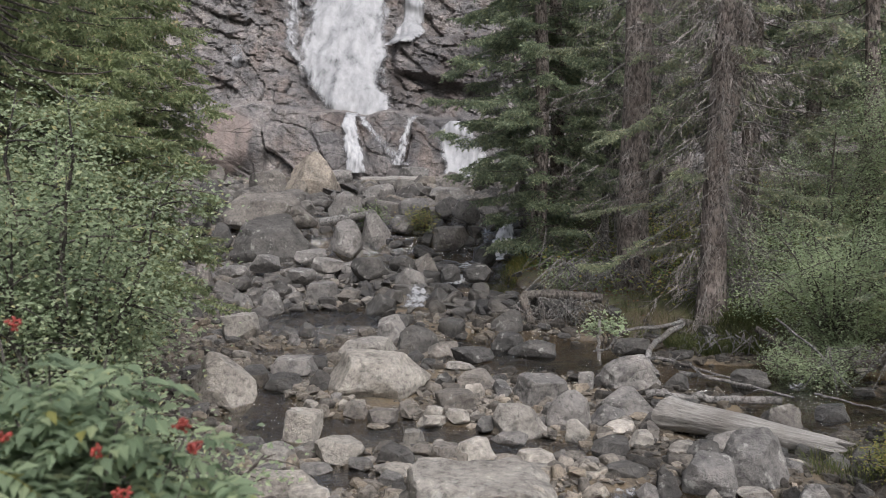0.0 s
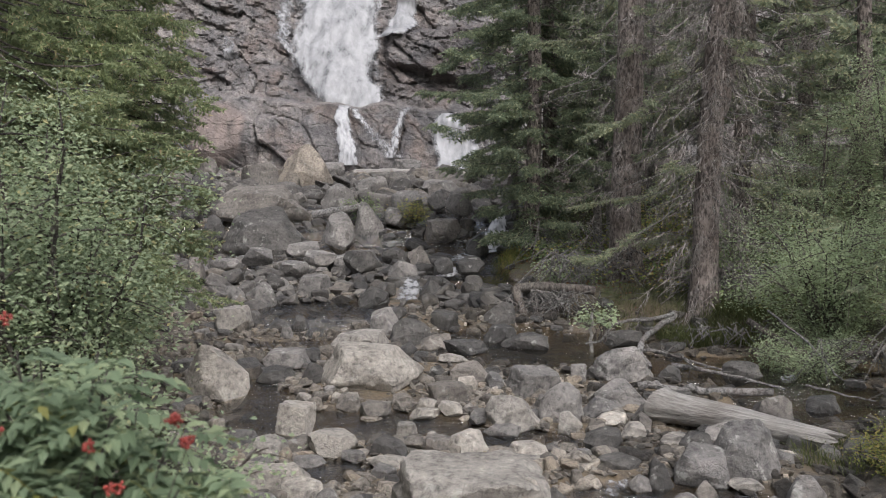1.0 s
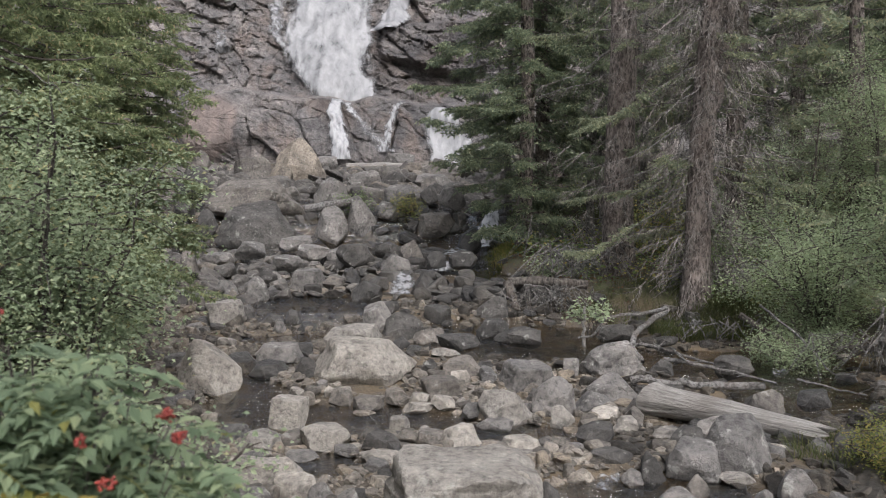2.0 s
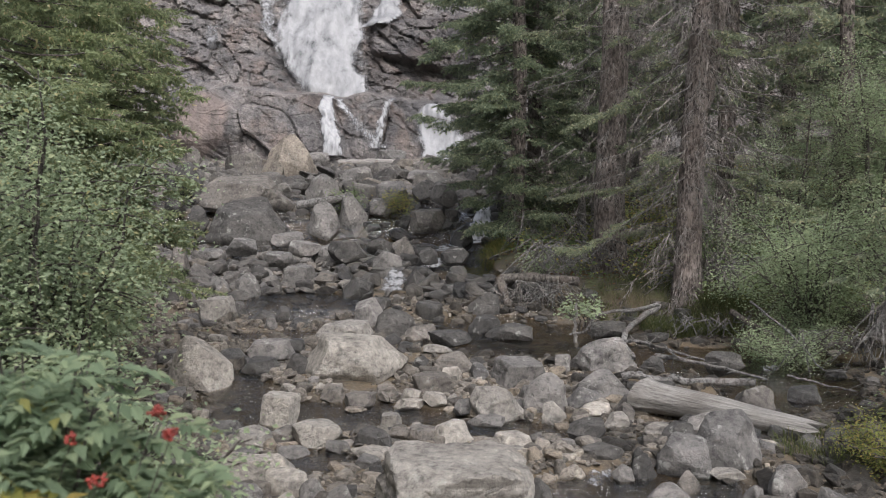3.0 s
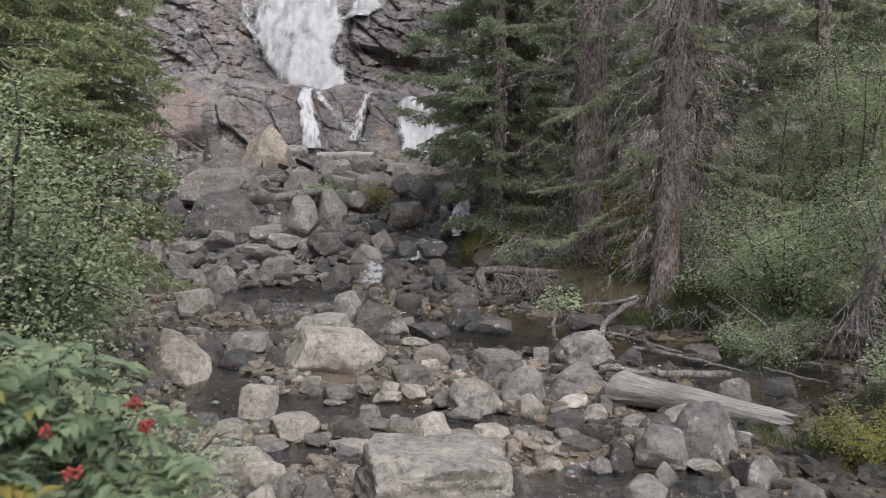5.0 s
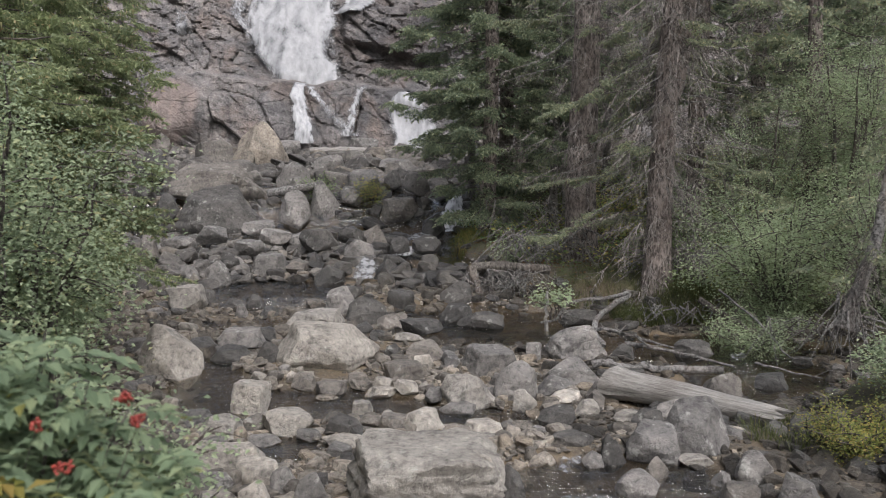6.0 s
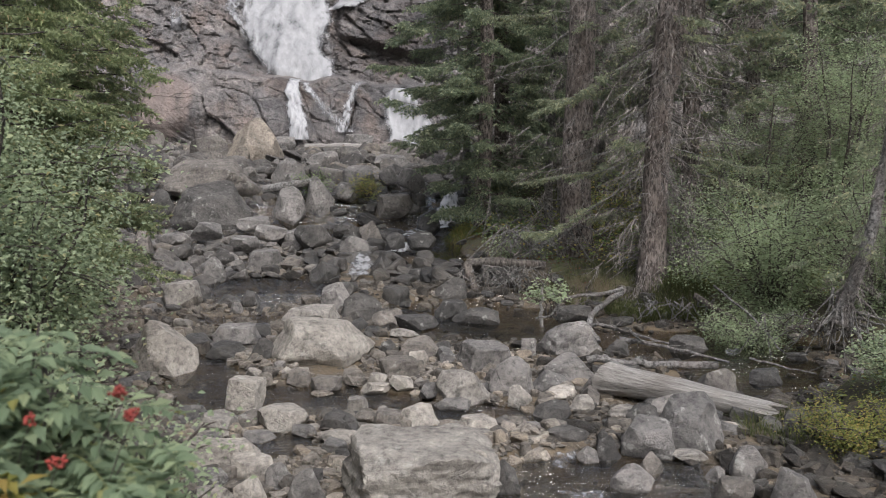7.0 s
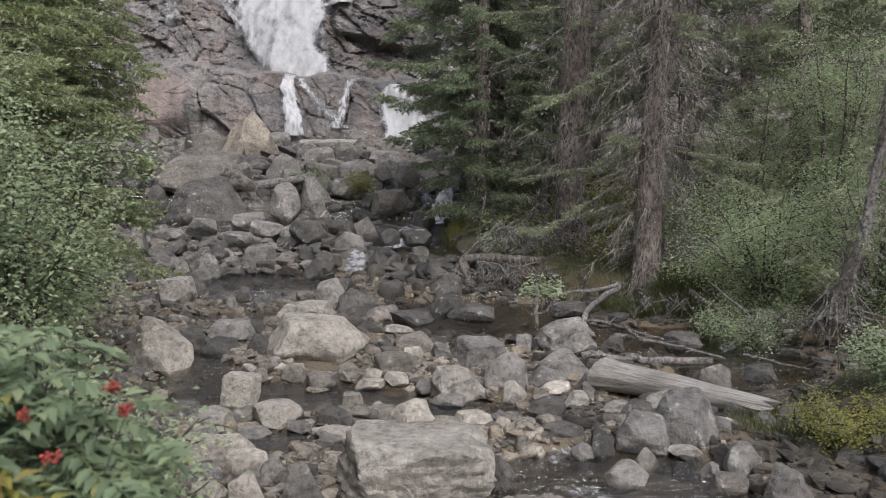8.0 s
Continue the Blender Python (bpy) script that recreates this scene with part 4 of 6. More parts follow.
boulder(-4.24, 19.32, 0.35, 0.58, 0.46, 0.38, "grey", 103)
boulder(-3.45, 20.67, 0.41, 0.38, 0.30, 0.36, "grey", 104)
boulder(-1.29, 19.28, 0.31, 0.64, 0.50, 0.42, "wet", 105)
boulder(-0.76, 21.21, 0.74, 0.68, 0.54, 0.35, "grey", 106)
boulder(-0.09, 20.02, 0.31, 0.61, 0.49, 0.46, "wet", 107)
boulder(-0.40, 22.21, 0.88, 0.58, 0.46, 0.48, "brown", 108)
boulder(0.18, 21.26, 0.75, 0.46, 0.36, 0.41, "dark", 109)
boulder(-0.77, 21.08, 0.48, 0.90, 0.64, 0.29, "wet", 110, "slab")
boulder(-3.74, 16.90, 0.17, 0.77, 0.54, 0.47, "pale", 111, "slab")
boulder(-2.61, 25.91, 1.22, 0.63, 0.50, 0.31, "brown", 112)
boulder(-0.83, 27.59, 2.03, 1.01, 0.72, 0.58, "grey", 113, "slab")
boulder(-2.41, 34.65, 2.52, 1.27, 0.91, 0.52, "grey", 114, "slab")
boulder(0.23, 34.14, 2.48, 1.46, 1.04, 0.45, "grey", 115, "slab")
boulder(0.18, 26.03, 1.22, 1.12, 0.79, 0.62, "brown", 116, "slab")
boulder(-4.43, 22.98, 0.93, 0.84, 0.60, 0.33, "grey", 117, "slab")
boulder(-2.83, 22.56, 0.90, 0.83, 0.59, 0.33, "grey", 118, "slab")
boulder(-1.73, 21.84, 0.84, 0.94, 0.67, 0.45, "dark", 119, "slab")
boulder(-3.32, 21.28, 0.76, 0.78, 0.56, 0.31, "grey", 120, "slab")
boulder(-4.94, 21.46, 0.81, 0.79, 0.56, 0.31, "grey", 121, "slab")
boulder(-5.18, 46.09, 3.19, 1.41, 1.01, 0.56, "grey", 122, "slab")
boulder(-1.56, 47.20, 3.25, 1.73, 1.24, 0.66, "grey", 123, "slab")
boulder(-11.27, 46.00, 3.19, 0.99, 0.78, 0.84, "brown", 124)
boulder(-13.02, 50.95, 3.67, 1.25, 0.99, 0.78, "tan", 125)
boulder(0.69, 27.54, 2.03, 0.84, 0.60, 0.50, "grey", 126, "slab")
boulder(-3.46, 24.10, 1.02, 0.89, 0.63, 0.31, "grey", 127, "slab")
boulder(-2.99, 28.25, 2.14, 1.03, 0.78, 0.67, "grey", 36)
boulder(-5.42, 20.78, 0.47, 0.56, 0.62, 0.81, "brown", 44)
boulder(-7.60, 30.13, 2.27, 1.06, 0.80, 0.86, "dark", 45)
boulder(0.81, 21.48, 0.83, 0.69, 0.52, 0.33, "dark", 51)
boulder(-0.97, 22.85, 0.95, 0.74, 0.55, 0.31, "dark", 63)
boulder(0.03, 28.21, 2.14, 0.58, 0.44, 0.47, "grey", 79)
boulder(-2.68, 26.77, 1.97, 0.72, 0.54, 0.42, "grey", 84)
boulder(-8.71, 32.47, 2.41, 0.67, 0.50, 0.52, "dark", 95)

# white water stays clear of loose stones
for px, py, r in ((1.6, 25.6, 0.7), (1.4, 24.7, 0.6), (-0.6, 20.0, 0.75), (-0.6, 19.2, 0.5), (0.3, 21.3, 0.7), (0.65, 23.2, 0.5)):
    PLACED.append((px, py, r))


# ---- loose stones: the larger ones singly, the rest as one heap each ----
def free_of_boulders(x, y, margin):
    ok = np.ones(len(x), bool)
    for bx, by, r in PLACED:
        ok &= np.hypot(x - bx, y - by) > r * 0.75 + margin
    return ok


def scatter(count, y0, y1, rs, margin, wet=0.12, zone=(-99, 99)):
    y = rs.uniform(y0, y1, count)
    a, b = left_edge(y) - 0.8, right_edge(y) + 0.2
    x = a + (b - a) * rs.uniform(0, 1, count)
    keep = free_of_boulders(x, y, margin) & (rs.uniform(size=count) > pools(x, y) * (1 - wet)) & (x > zone[0] + rs.uniform(-0.6, 0.6, count)) & (x < zone[1] + rs.uniform(-0.6, 0.6, count))
    return x[keep], y[keep]


STONES = [sharpened(mesh_of("stone", *rock_shape(300 + k, 4 if k < 9 else 3, (1.0, 0.62 + 0.04 * (k % 6), 0.3 + 0.04 * (k % 8)), ("", "slab", "block")[k % 3], 0.03), True), 28) for k in range(21)]


def single_stones():
    rs = np.random.RandomState(7)
    for y0, y1, count, lo, hi in ((7.4, 13, 210, 0.18, 0.42), (13, 20, 120, 0.25, 0.6), (20, 46, 130, 0.4, 1.0)):
        x, y = scatter(count, y0, y1, rs, 0.1, 0.05)
        z = land(x, y)
        for px, py, pz in zip(x, y, z):
            s = lo + (hi - lo) * rs.uniform() ** 2
            # Damp stones: wet, and darkened for shade below the fir and right-hand trees.
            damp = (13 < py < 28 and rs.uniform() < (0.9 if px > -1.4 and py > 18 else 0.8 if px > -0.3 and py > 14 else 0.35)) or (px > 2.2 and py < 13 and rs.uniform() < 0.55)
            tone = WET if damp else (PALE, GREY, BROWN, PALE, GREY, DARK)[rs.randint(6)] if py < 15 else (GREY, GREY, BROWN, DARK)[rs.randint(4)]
            me = STONES[rs.randint(9) if py < 14 else 9 + rs.randint(12)]
            if not me.materials:
                me.materials.append(tone)
            ob = new("stone", me)
            ob.material_slots[0].link = "OBJECT"
            ob.material_slots[0].material = tone
            tagged(ob, ("dark wet and shade-toned stone" if damp else "weathered grey stone") + " lying in the rocky stream bed", "stone", "loose stones in the creek bed")
            ob.matrix_world = pose(px, py, pz + 0.02 * s, rs.uniform(-12, 12), rs.uniform(-12, 12), rs.uniform(0, 360)) @ Matrix.Diagonal((s, s * rs.uniform(0.8, 1.1), s * rs.uniform(0.7, 1.15), 1))
            PLACED.append((px, py, s / 2 * 0.8))


def heap_of_stones(name, bands, material, label, seed, zone=(-99, 99), sub=2):
    rs = np.random.RandomState(seed)
    heap = Heap()
    kinds = [hull_shape(500 + seed * 40 + k, (9, 11)[sub - 1] + k % 4, (1.0, 0.58 + 0.05 * (k % 6), 0.34 + 0.06 * (k % 7)), 0.05 if sub > 1 else 0.0) for k in range(24)]
    for y0, y1, count, lo, hi in bands:
        x, y = scatter(count, y0, y1, rs, 0.0, 0.1, zone)
        if name == "talus_stones":
            dry = (x < -1.6 + rs.uniform(-0.6, 0.6, len(x))) | (y > 28)
            x, y = x[dry], y[dry]
        z = land(x, y)
        s = lo + (hi - lo) * rs.uniform(size=len(x)) ** 2.2
        turn = rs.uniform(0, 2 * np.pi, len(x))
        ax = np.column_stack([np.cos(turn), np.sin(turn), rs.normal(0, 0.15, len(x))])
        up = np.column_stack([rs.normal(0, 0.18, len(x)), rs.normal(0, 0.18, len(x)), np.ones(len(x))])
        mats = basis(ax, up, np.column_stack([x, y, z + s * (rs.uniform(-0.05, 0.25, len(x)) if y0 > 18 else -0.08)]), s)
        which = rs.randint(len(kinds), size=len(x))
        for k, (v, f) in enumerate(kinds):
            heap.stamp(v, f, mats[which == k])
    put(name, heap.mesh(name), material, label=label, category="stones", kind="stuff")


single_stones()
heap_of_stones("cobbles", ((7.0, 13, 4300, 0.07, 0.32),), PALE_COBBLE, "small pale grey cobbles and pebbles in the creek bed", 1, (-99, 2.2))
heap_of_stones("cobbles", ((13, 20, 1700, 0.1, 0.42),), COBBLE, "grey cobbles along the middle creek", 7, (-99, -0.6))
heap_of_stones("pebbles", ((6.8, 12, 6500, 0.03, 0.11), (12, 20, 6000, 0.05, 0.15)), PALE_COBBLE, "fine pale pebbles between the cobbles", 4, (-99, 3.0), 1)
heap_of_stones("damp_cobbles", ((7.0, 13.5, 3200, 0.07, 0.3),), DAMP_SHADED, "small damp cobbles beside the bank, darkened for its shade", 3, (2.0, 99))
heap_of_stones("damp_cobbles", ((13, 20, 1700, 0.1, 0.36),), DAMP_SHADED, "dark damp cobbles beside the still pool", 8, (-0.6, 99))
heap_of_stones("wet_talus_stones", ((18.5, 28, 1900, 0.18, 0.75),), WET_SHADED_TALUS, "wet broken stones beside the cascades, darkened for shade under the fir", 5, (-1.6, 99))
heap_of_stones("talus_rubble", ((18.5, 32, 4500, 0.1, 0.28),), TALUS, "small grey rubble between the talus boulders", 6, (-99, 99), 1)
heap_of_stones("talus_stones", ((18.5, 30, 2900, 0.16, 0.62), (30, 48, 1900, 0.3, 1.3)), TALUS, "jumbled grey broken stones below the cliff", 2, (-99, 99))


# ---- plants ----
def needle_spray(twigs, needles, seed, needle=0.085, width=0.016):
    """A flat spruce branchlet along x, one long, set with single needles."""
    rs = np.random.RandomState(seed)
    tri = []
    lines = [((0, 0, 0), (1, 0, -0.06))]
    for k in range(twigs):
        t = 0.08 + 0.84 * k / max(twigs - 1, 1)
        side = 1 if k % 2 else -1
        ln = 0.42 * (1.1 - t) * rs.uniform(0.75, 1.2)
        lines.append(((t, 0, -0.06 * t), (t + ln * 0.72, side * ln * 0.75, -0.06 * t - ln * rs.uniform(0.05, 0.3))))
    for a, b in lines:
        a, b = np.array(a), np.array(b)
        d = b - a
        d /= np.linalg.norm(d)
        for q in range(needles):
            p = a + (b - a) * (q + rs.uniform(0.2, 0.8)) / needles
            n = rs.normal(size=3)
            n -= d * (n @ d)
            n /= np.linalg.norm(n)
            tip = p + (d * 0.75 + n * 0.7) * needle * rs.uniform(0.8, 1.25)
            w = np.cross(d, n) * width
            tri.append([p + w, p - w, tip])
    v = np.array(tri).reshape(-1, 3)
    return v, np.arange(len(v)).reshape(-1, 3)


FINE = [needle_spray(10, 5, k, 0.15, 0.034) for k in range(4)]
COARSE = [needle_spray(7, 4, 10 + k, 0.17, 0.045) for k in range(4)]


def bare_spray(seed):
    """A dead branchlet: many hair-thin crooked twigs along x."""
    rs = np.random.RandomState(seed)
    tri = []
    for k in range(9):
        at, side, ln = rs.uniform(0.0, 0.95), rs.choice((-1, 1)), rs.uniform(0.2, 0.6)
        o = np.array([at, 0, -0.14 * at ** 2])
        mid = o + np.array([ln * rs.uniform(0.2, 0.5), side * ln * rs.uniform(0.1, 0.4), -ln * rs.uniform(-0.1, 0.4)])
        tip = mid + np.array([ln * rs.uniform(0.1, 0.5), side * ln * rs.uniform(0.0, 0.4), -ln * rs.uniform(0.0, 0.6)])
        w = rs.normal(0, 1, 3)
        w *= 0.02 / np.linalg.norm(w)
        tri += [[o + w, o - w, mid], [mid - w * 0.5, mid + w * 0.5, tip]]
    for z in (0.016, -0.016):
        tri += [[(0, z, 0), (0, 0, z), (0.55, 0.04, -0.05)], [(0.5, z * 0.6, -0.04), (0.5, 0, -0.04 + z * 0.6), (1, 0, -0.2)]]
    v = np.array(tri, float).reshape(-1, 3)
    return v, np.arange(len(v)).reshape(-1, 3)


BARE = [bare_spray(40 + k) for k in range(5)]


def conifer(name, x, y, height, trunk_r, reach, low, label, needles=NEEDLES, bark=BARK, dead=0.0, density=1.0, sprays=COARSE, spray=0.5,
            dense_below=8.0, seed=1, lean=(0.0, 0.0), limbs=90, high=35, skirt=0.6, fork=0.0, droop=0.25, category="spruce tree", lop=None, limb_mat=STEM, brush=0):
    """A spruce with a tapered trunk, drooping limbs, needle sprays and dead twigs. lop: (azimuth, reach factor) of a fuller side."""
    rs = np.random.RandomState(seed)
    root = tagged(new(name), label, category)
    z0 = ground_at(x, y) - 0.1
    hs = np.concatenate([[-0.4, 0.15, 0.4, 0.9], np.linspace(1.6, height, 14)])
    line = np.column_stack([x + lean[0] * hs / height + 0.04 * np.sin(hs * 0.9 + seed), y + lean[1] * hs / height + 0 * hs, z0 + hs])
    rad = trunk_r * np.clip(1 - hs / height, 0, 1) ** 0.75 + 0.012 + trunk_r * 0.55 * np.exp(-np.clip(hs, 0, 99) / 0.22)
    v, f = tube(line, rad, 16, 0.16, seed)
    put("trunk", mesh_of("trunk", v, f, True), bark, root)
    if fork:
        hf = fork
        base = np.array([np.interp(hf, hs, line[:, 0]), np.interp(hf, hs, line[:, 1]), z0 + hf])
        k = np.linspace(0, 1, 16) ** 1.6
        path = base + np.column_stack([trunk_r * 0.3 + 0.36 * (1 - np.exp(-k * 11)), 0 * k, k * (height * 0.9 - hf)])
        put("second_stem", mesh_of("second_stem", *tube(path, trunk_r * 0.75 * (1 - k) + 0.02, 12, 0.16, seed + 5), True), bark, root)
    green, bare = Heap(), Heap()
    for k in range(limbs + high):
        h = low + (dense_below - low) * (k + rs.uniform()) / limbs if k < limbs else dense_below + (height - dense_below) * (k - limbs + rs.uniform()) / high
        top = (h - low) / (height - low)
        az = k * 2.39996 + rs.uniform(-0.4, 0.4)
        ln = reach * (1 - top) ** 0.7 * rs.uniform(0.55, 1.08) * min(1.0, 0.3 + (h - low) / skirt) + 0.15
        if lop:
            ln *= 1 + (lop[1] - 1) * max(0.0, math.cos(az - lop[0]))
        d = np.array([math.cos(az), math.sin(az)])
        t = np.linspace(0, 1, 7)
        sag = droop * ln * (t - 0.15 * t ** 3) * rs.uniform(0.4, 1.5) - 0.12 * ln * np.clip(t - 0.55, 0, 1)
        cx, cy = np.interp(h, hs, line[:, 0]), np.interp(h, hs, line[:, 1])
        bend = rs.uniform(-0.18, 0.18) * ln * t ** 2
        kink = np.append(0, np.cumsum(rs.normal(0, 0.03 * ln, 6)))
        p = np.column_stack([cx + d[0] * ln * t - d[1] * (bend + kink), cy + d[1] * ln * t + d[0] * (bend + kink), z0 + h - sag + kink[::-1] - kink[-1]])
        put("limb", mesh_of("limb", *tube(p, 0.010 * (0.6 + ln * 0.45) * (1 - t) + 0.003, 5), True), limb_mat, root)
        lifeless = rs.uniform() < dead * (1.25 - top)
        rich = density if h < dense_below else density * 0.13
        n = max(3, int(ln * 15 * rich * (0.55 if lifeless else 1)))
        tt = np.sqrt(rs.uniform(0.04 if not lifeless else 0.08, 1, n))
        q = np.column_stack([np.interp(tt, t, p[:, i]) for i in range(3)])
        side = rs.choice((-1, 1), n) * rs.uniform(0.35, 1.1, n)
        ax = np.column_stack([d[0] * np.cos(side) - d[1] * np.sin(side), d[1] * np.cos(side) + d[0] * np.sin(side), -rs.uniform(0.0, 0.7 if not lifeless else 1.5, n)])
        size = spray * rs.uniform(0.5, 1.1, n) * (1.15 - 0.5 * tt) * (1 if h < dense_below else 1.5)
        up = np.column_stack([rs.normal(0, 0.3, n), rs.normal(0, 0.3, n), np.ones(n)])
        m = basis(ax, up, q, size)
        if lifeless:
            for j, (sv, sf) in enumerate(BARE):
                bare.stamp(sv, sf, m[j::len(BARE)])
        else:
            for j, (sv, sf) in enumerate(sprays if h < dense_below else COARSE):
                green.stamp(sv, sf, m[j::len(sprays)])
            if dead:
                m2 = m[tt < 0.6][::3]
                bare.stamp(*BARE[k % len(BARE)], m2)
    if brush:
        h = rs.uniform(0.4, dense_below, brush)
        az = rs.uniform(0, 2 * np.pi, brush)
        out = trunk_r * 0.8 + 0.9 * rs.uniform(0, 1, brush) ** 2
        o = np.column_stack([np.interp(h, hs, line[:, 0]) + np.cos(az) * out, np.interp(h, hs, line[:, 1]) + np.sin(az) * out, z0 + h - 0.35 * out])
        m = basis(np.column_stack([np.cos(az), np.sin(az), -rs.uniform(0.1, 1.8, brush)]), np.column_stack([rs.normal(0, 0.4, (brush, 2)), np.ones(brush)]), o, rs.uniform(0.4, 1.0, brush))
        for j, (sv, sf) in enumerate(BARE):
            bare.stamp(sv, sf, m[j::len(BARE)])
    if green.n:
        put("crown", green.mesh("crown"), needles, root, kind="stuff")
    if bare.n:
        put("dead_brush", bare.mesh("dead_brush"), TWIG, root, "bare grey dead twigs", kind="stuff")
    return root


def leaf_shape(length, width, fold=0.18, curl=0.15):
    v = np.array([[0, 0, 0], [0.42, 0.5, fold], [0.42, -0.5, fold], [0.48, 0, 0.0], [1.0, 0, -curl]])
    v = v * np.array([length, width, width])
    f = np.array([[0, 3, 1], [0, 2, 3], [1, 3, 4], [3, 2, 4]])
    return v, f


def small_leaf(ratio, fold=0.12):
    """A small leaf folded along its midrib."""
    v = np.array([[0, 0, 0], [0.45, 0.5 * ratio, fold], [0.45, -0.5 * ratio, fold], [1.0, 0, -0.08]])
    return v, np.array([[0, 3, 1], [0, 2, 3]])


def shrub(name, x, y, spread, height, leaves, leaf, label, material, seed, stems=9, category="shrub", stem_mat=STEM, droop=0.15, base=None, lean=(0, 0), clump=0.16, low=0.25, ratio=0.6):
    """A leafy shrub: stems fan out from the ground, branch twice and carry leaves on their twigs."""
    rs = np.random.RandomState(seed)
    root = tagged(new(name), label, category)
    z0 = ground_at(x, y) - 0.05 if base is None else base
    green = Heap()
    tips = []
    for k in range(stems):
        wood = Heap()
        az = k * 2.39996 + rs.uniform(-0.3, 0.3)
        out = spread * math.sqrt((k + 0.5) / stems) * rs.uniform(0.7, 1.05)
        h = height * rs.uniform(0.7, 1.05) * (1 - 0.28 * (out / spread) ** 2)
        t = np.linspace(0, 1, 8)
        p = np.column_stack([x + 0.1 * math.cos(az) + (math.cos(az) * out + lean[0]) * t ** 1.35, y + 0.1 * math.sin(az) + (math.sin(az) * out + lean[1]) * t ** 1.35,
                             z0 + h * (t - droop * t ** 3)])
        p[1:, :2] += rs.normal(0, 0.03, (7, 2))
        wood.add(*tube(p, (0.010 + 0.007 * height) * (1 - t) ** 0.8 + 0.003, 5))
        for j in range(int(7 + height * 3)):
            s = rs.uniform(low, 1.0)
            o = np.array([np.interp(s, t, p[:, i]) for i in range(3)])
            d = rs.normal(size=3) * np.array([1, 1, 0.55]) + np.array([math.cos(az), math.sin(az), 0.35]) * 0.6
            d /= np.linalg.norm(d)
            ln = spread * rs.uniform(0.25, 0.55)
            u = np.linspace(0, 1, 5)
            b = o + d * ln * u[:, None] + np.array([0, 0, -0.25 * ln]) * (u ** 2)[:, None]
            wood.add(*tube(b, 0.0055 * (1 - u) + 0.002, 4))
            tips.append(b)
        put("stem", wood.mesh("stem", True), stem_mat, root)
    n = leaves
    pick = rs.randint(len(tips), size=n)
    tt = rs.uniform(0.15, 1.05, n)
    arr = np.stack(tips)
    seg = np.clip(tt * 4, 0, 3.999)
    i = seg.astype(int)
    fr = (seg - i)[:, None]
    o = arr[pick, i] * (1 - fr) + arr[pick, i + 1] * fr + rs.normal(0, clump, (n, 3)) * np.array([1, 1, 0.8])
    az = rs.uniform(0, 2 * np.pi, n)
    ax = np.column_stack([np.cos(az), np.sin(az), rs.uniform(-0.75, 0.25, n)])
    up = np.column_stack([rs.normal(0, 0.35, n), rs.normal(0, 0.45, n) - 0.6, np.ones(n)])
    m = basis(ax, up, o, leaf * rs.uniform(0.55, 1.2, n))
    green.stamp(*(small_leaf(ratio) if leaf < 0.06 else leaf_shape(1.0, ratio)), m)
    put("foliage", green.mesh("foliage"), material, root, kind="stuff")
    return root


# bank of the left side
conifer("spruce_tree", -3.95, 9.9, 16, 0.2, 1.55, 0.9, "dense green spruce on the bank above the creek", NEEDLES, sprays=FINE, spray=0.46, density=0.85, dense_below=5.2,
        seed=3, limbs=190, high=36, droop=0.2, skirt=1.5)
conifer("spruce_tree", -3.72, 7.4, 11, 0.14, 1.75, 1.1, "young green spruce on the bank above the creek", NEEDLES, sprays=FINE, spray=0.4, density=0.95, dense_below=4.4,
        seed=4, limbs=150, high=26, droop=0.42, skirt=1.2)
conifer("spruce_tree", -6.9, 12.6, 16, 0.22, 3.4, 0.9, "tall green spruce behind the bank", NEEDLES, density=1.2, seed=5, dense_below=6.0, limbs=110, spray=0.6, droop=0.4)
shrub("alder_bush", -2.4, 5.4, 0.8, 3.15, 46000, 0.035, "bushy green alder shrub over the creek bank", ALDER, 11, stems=24, clump=0.13, low=0.15, droop=0.06)
shrub("alder_bush", -3.05, 6.6, 1.0, 2.9, 28000, 0.037, "bushy green alder shrub over the creek bank", ALDER, 12, stems=20, clump=0.13, low=0.15)
shrub("alder_bush", -2.3, 5.6, 0.42, 1.4, 7000, 0.038, "low green alder shrub at the foot of the bank", ALDER, 13, stems=14, clump=0.1, low=0.05)
shrub("alder_bush", -1.75, 4.3, 0.4, 1.4, 7000, 0.036, "low green alder shrub behind the rowan", ALDER, 14, stems=14, clump=0.1, low=0.05)
shrub("small_leaved_shrub", -1.16, 3.9, 0.36, 1.15, 4200, 0.034, "small-leaved green shrub beside the rowan", ALDER, 15, stems=16, clump=0.07, low=0.15)
shrub("small_leaved_shrub", -1.35, 3.4, 0.4, 1.2, 4200, 0.036, "small-leaved green shrub beside the rowan", ALDER, 16, stems=16, clump=0.07, low=0.15)

# wood of the right bank
conifer("old_spruce", 4.93, 16.9, 20, 0.24, 2.6, 1.0, "old forked spruce trunk with bare grey dead twigs", NEEDLES_OLIVE, dead=0.72, density=1.5, seed=21, fork=3.6, lop=(-1.57, 0.4), lean=(0.7, 0.0), brush=420, limbs=90, high=6, spray=0.42, skirt=2.0, dense_below=7.0, droop=0.4, limb_mat=DEADWOOD)
conifer("old_spruce", 4.03, 19.4, 21, 0.33, 2.4, 3.6, "thick old spruce trunk with sparse lower twigs", NEEDLES_OLIVE, dead=0.7, density=1.4, seed=22, lop=(-1.57, 0.4), brush=110, limbs=40, high=6, spray=0.42, skirt=2.0, dense_below=7.5, droop=0.4, limb_mat=DEADWOOD)
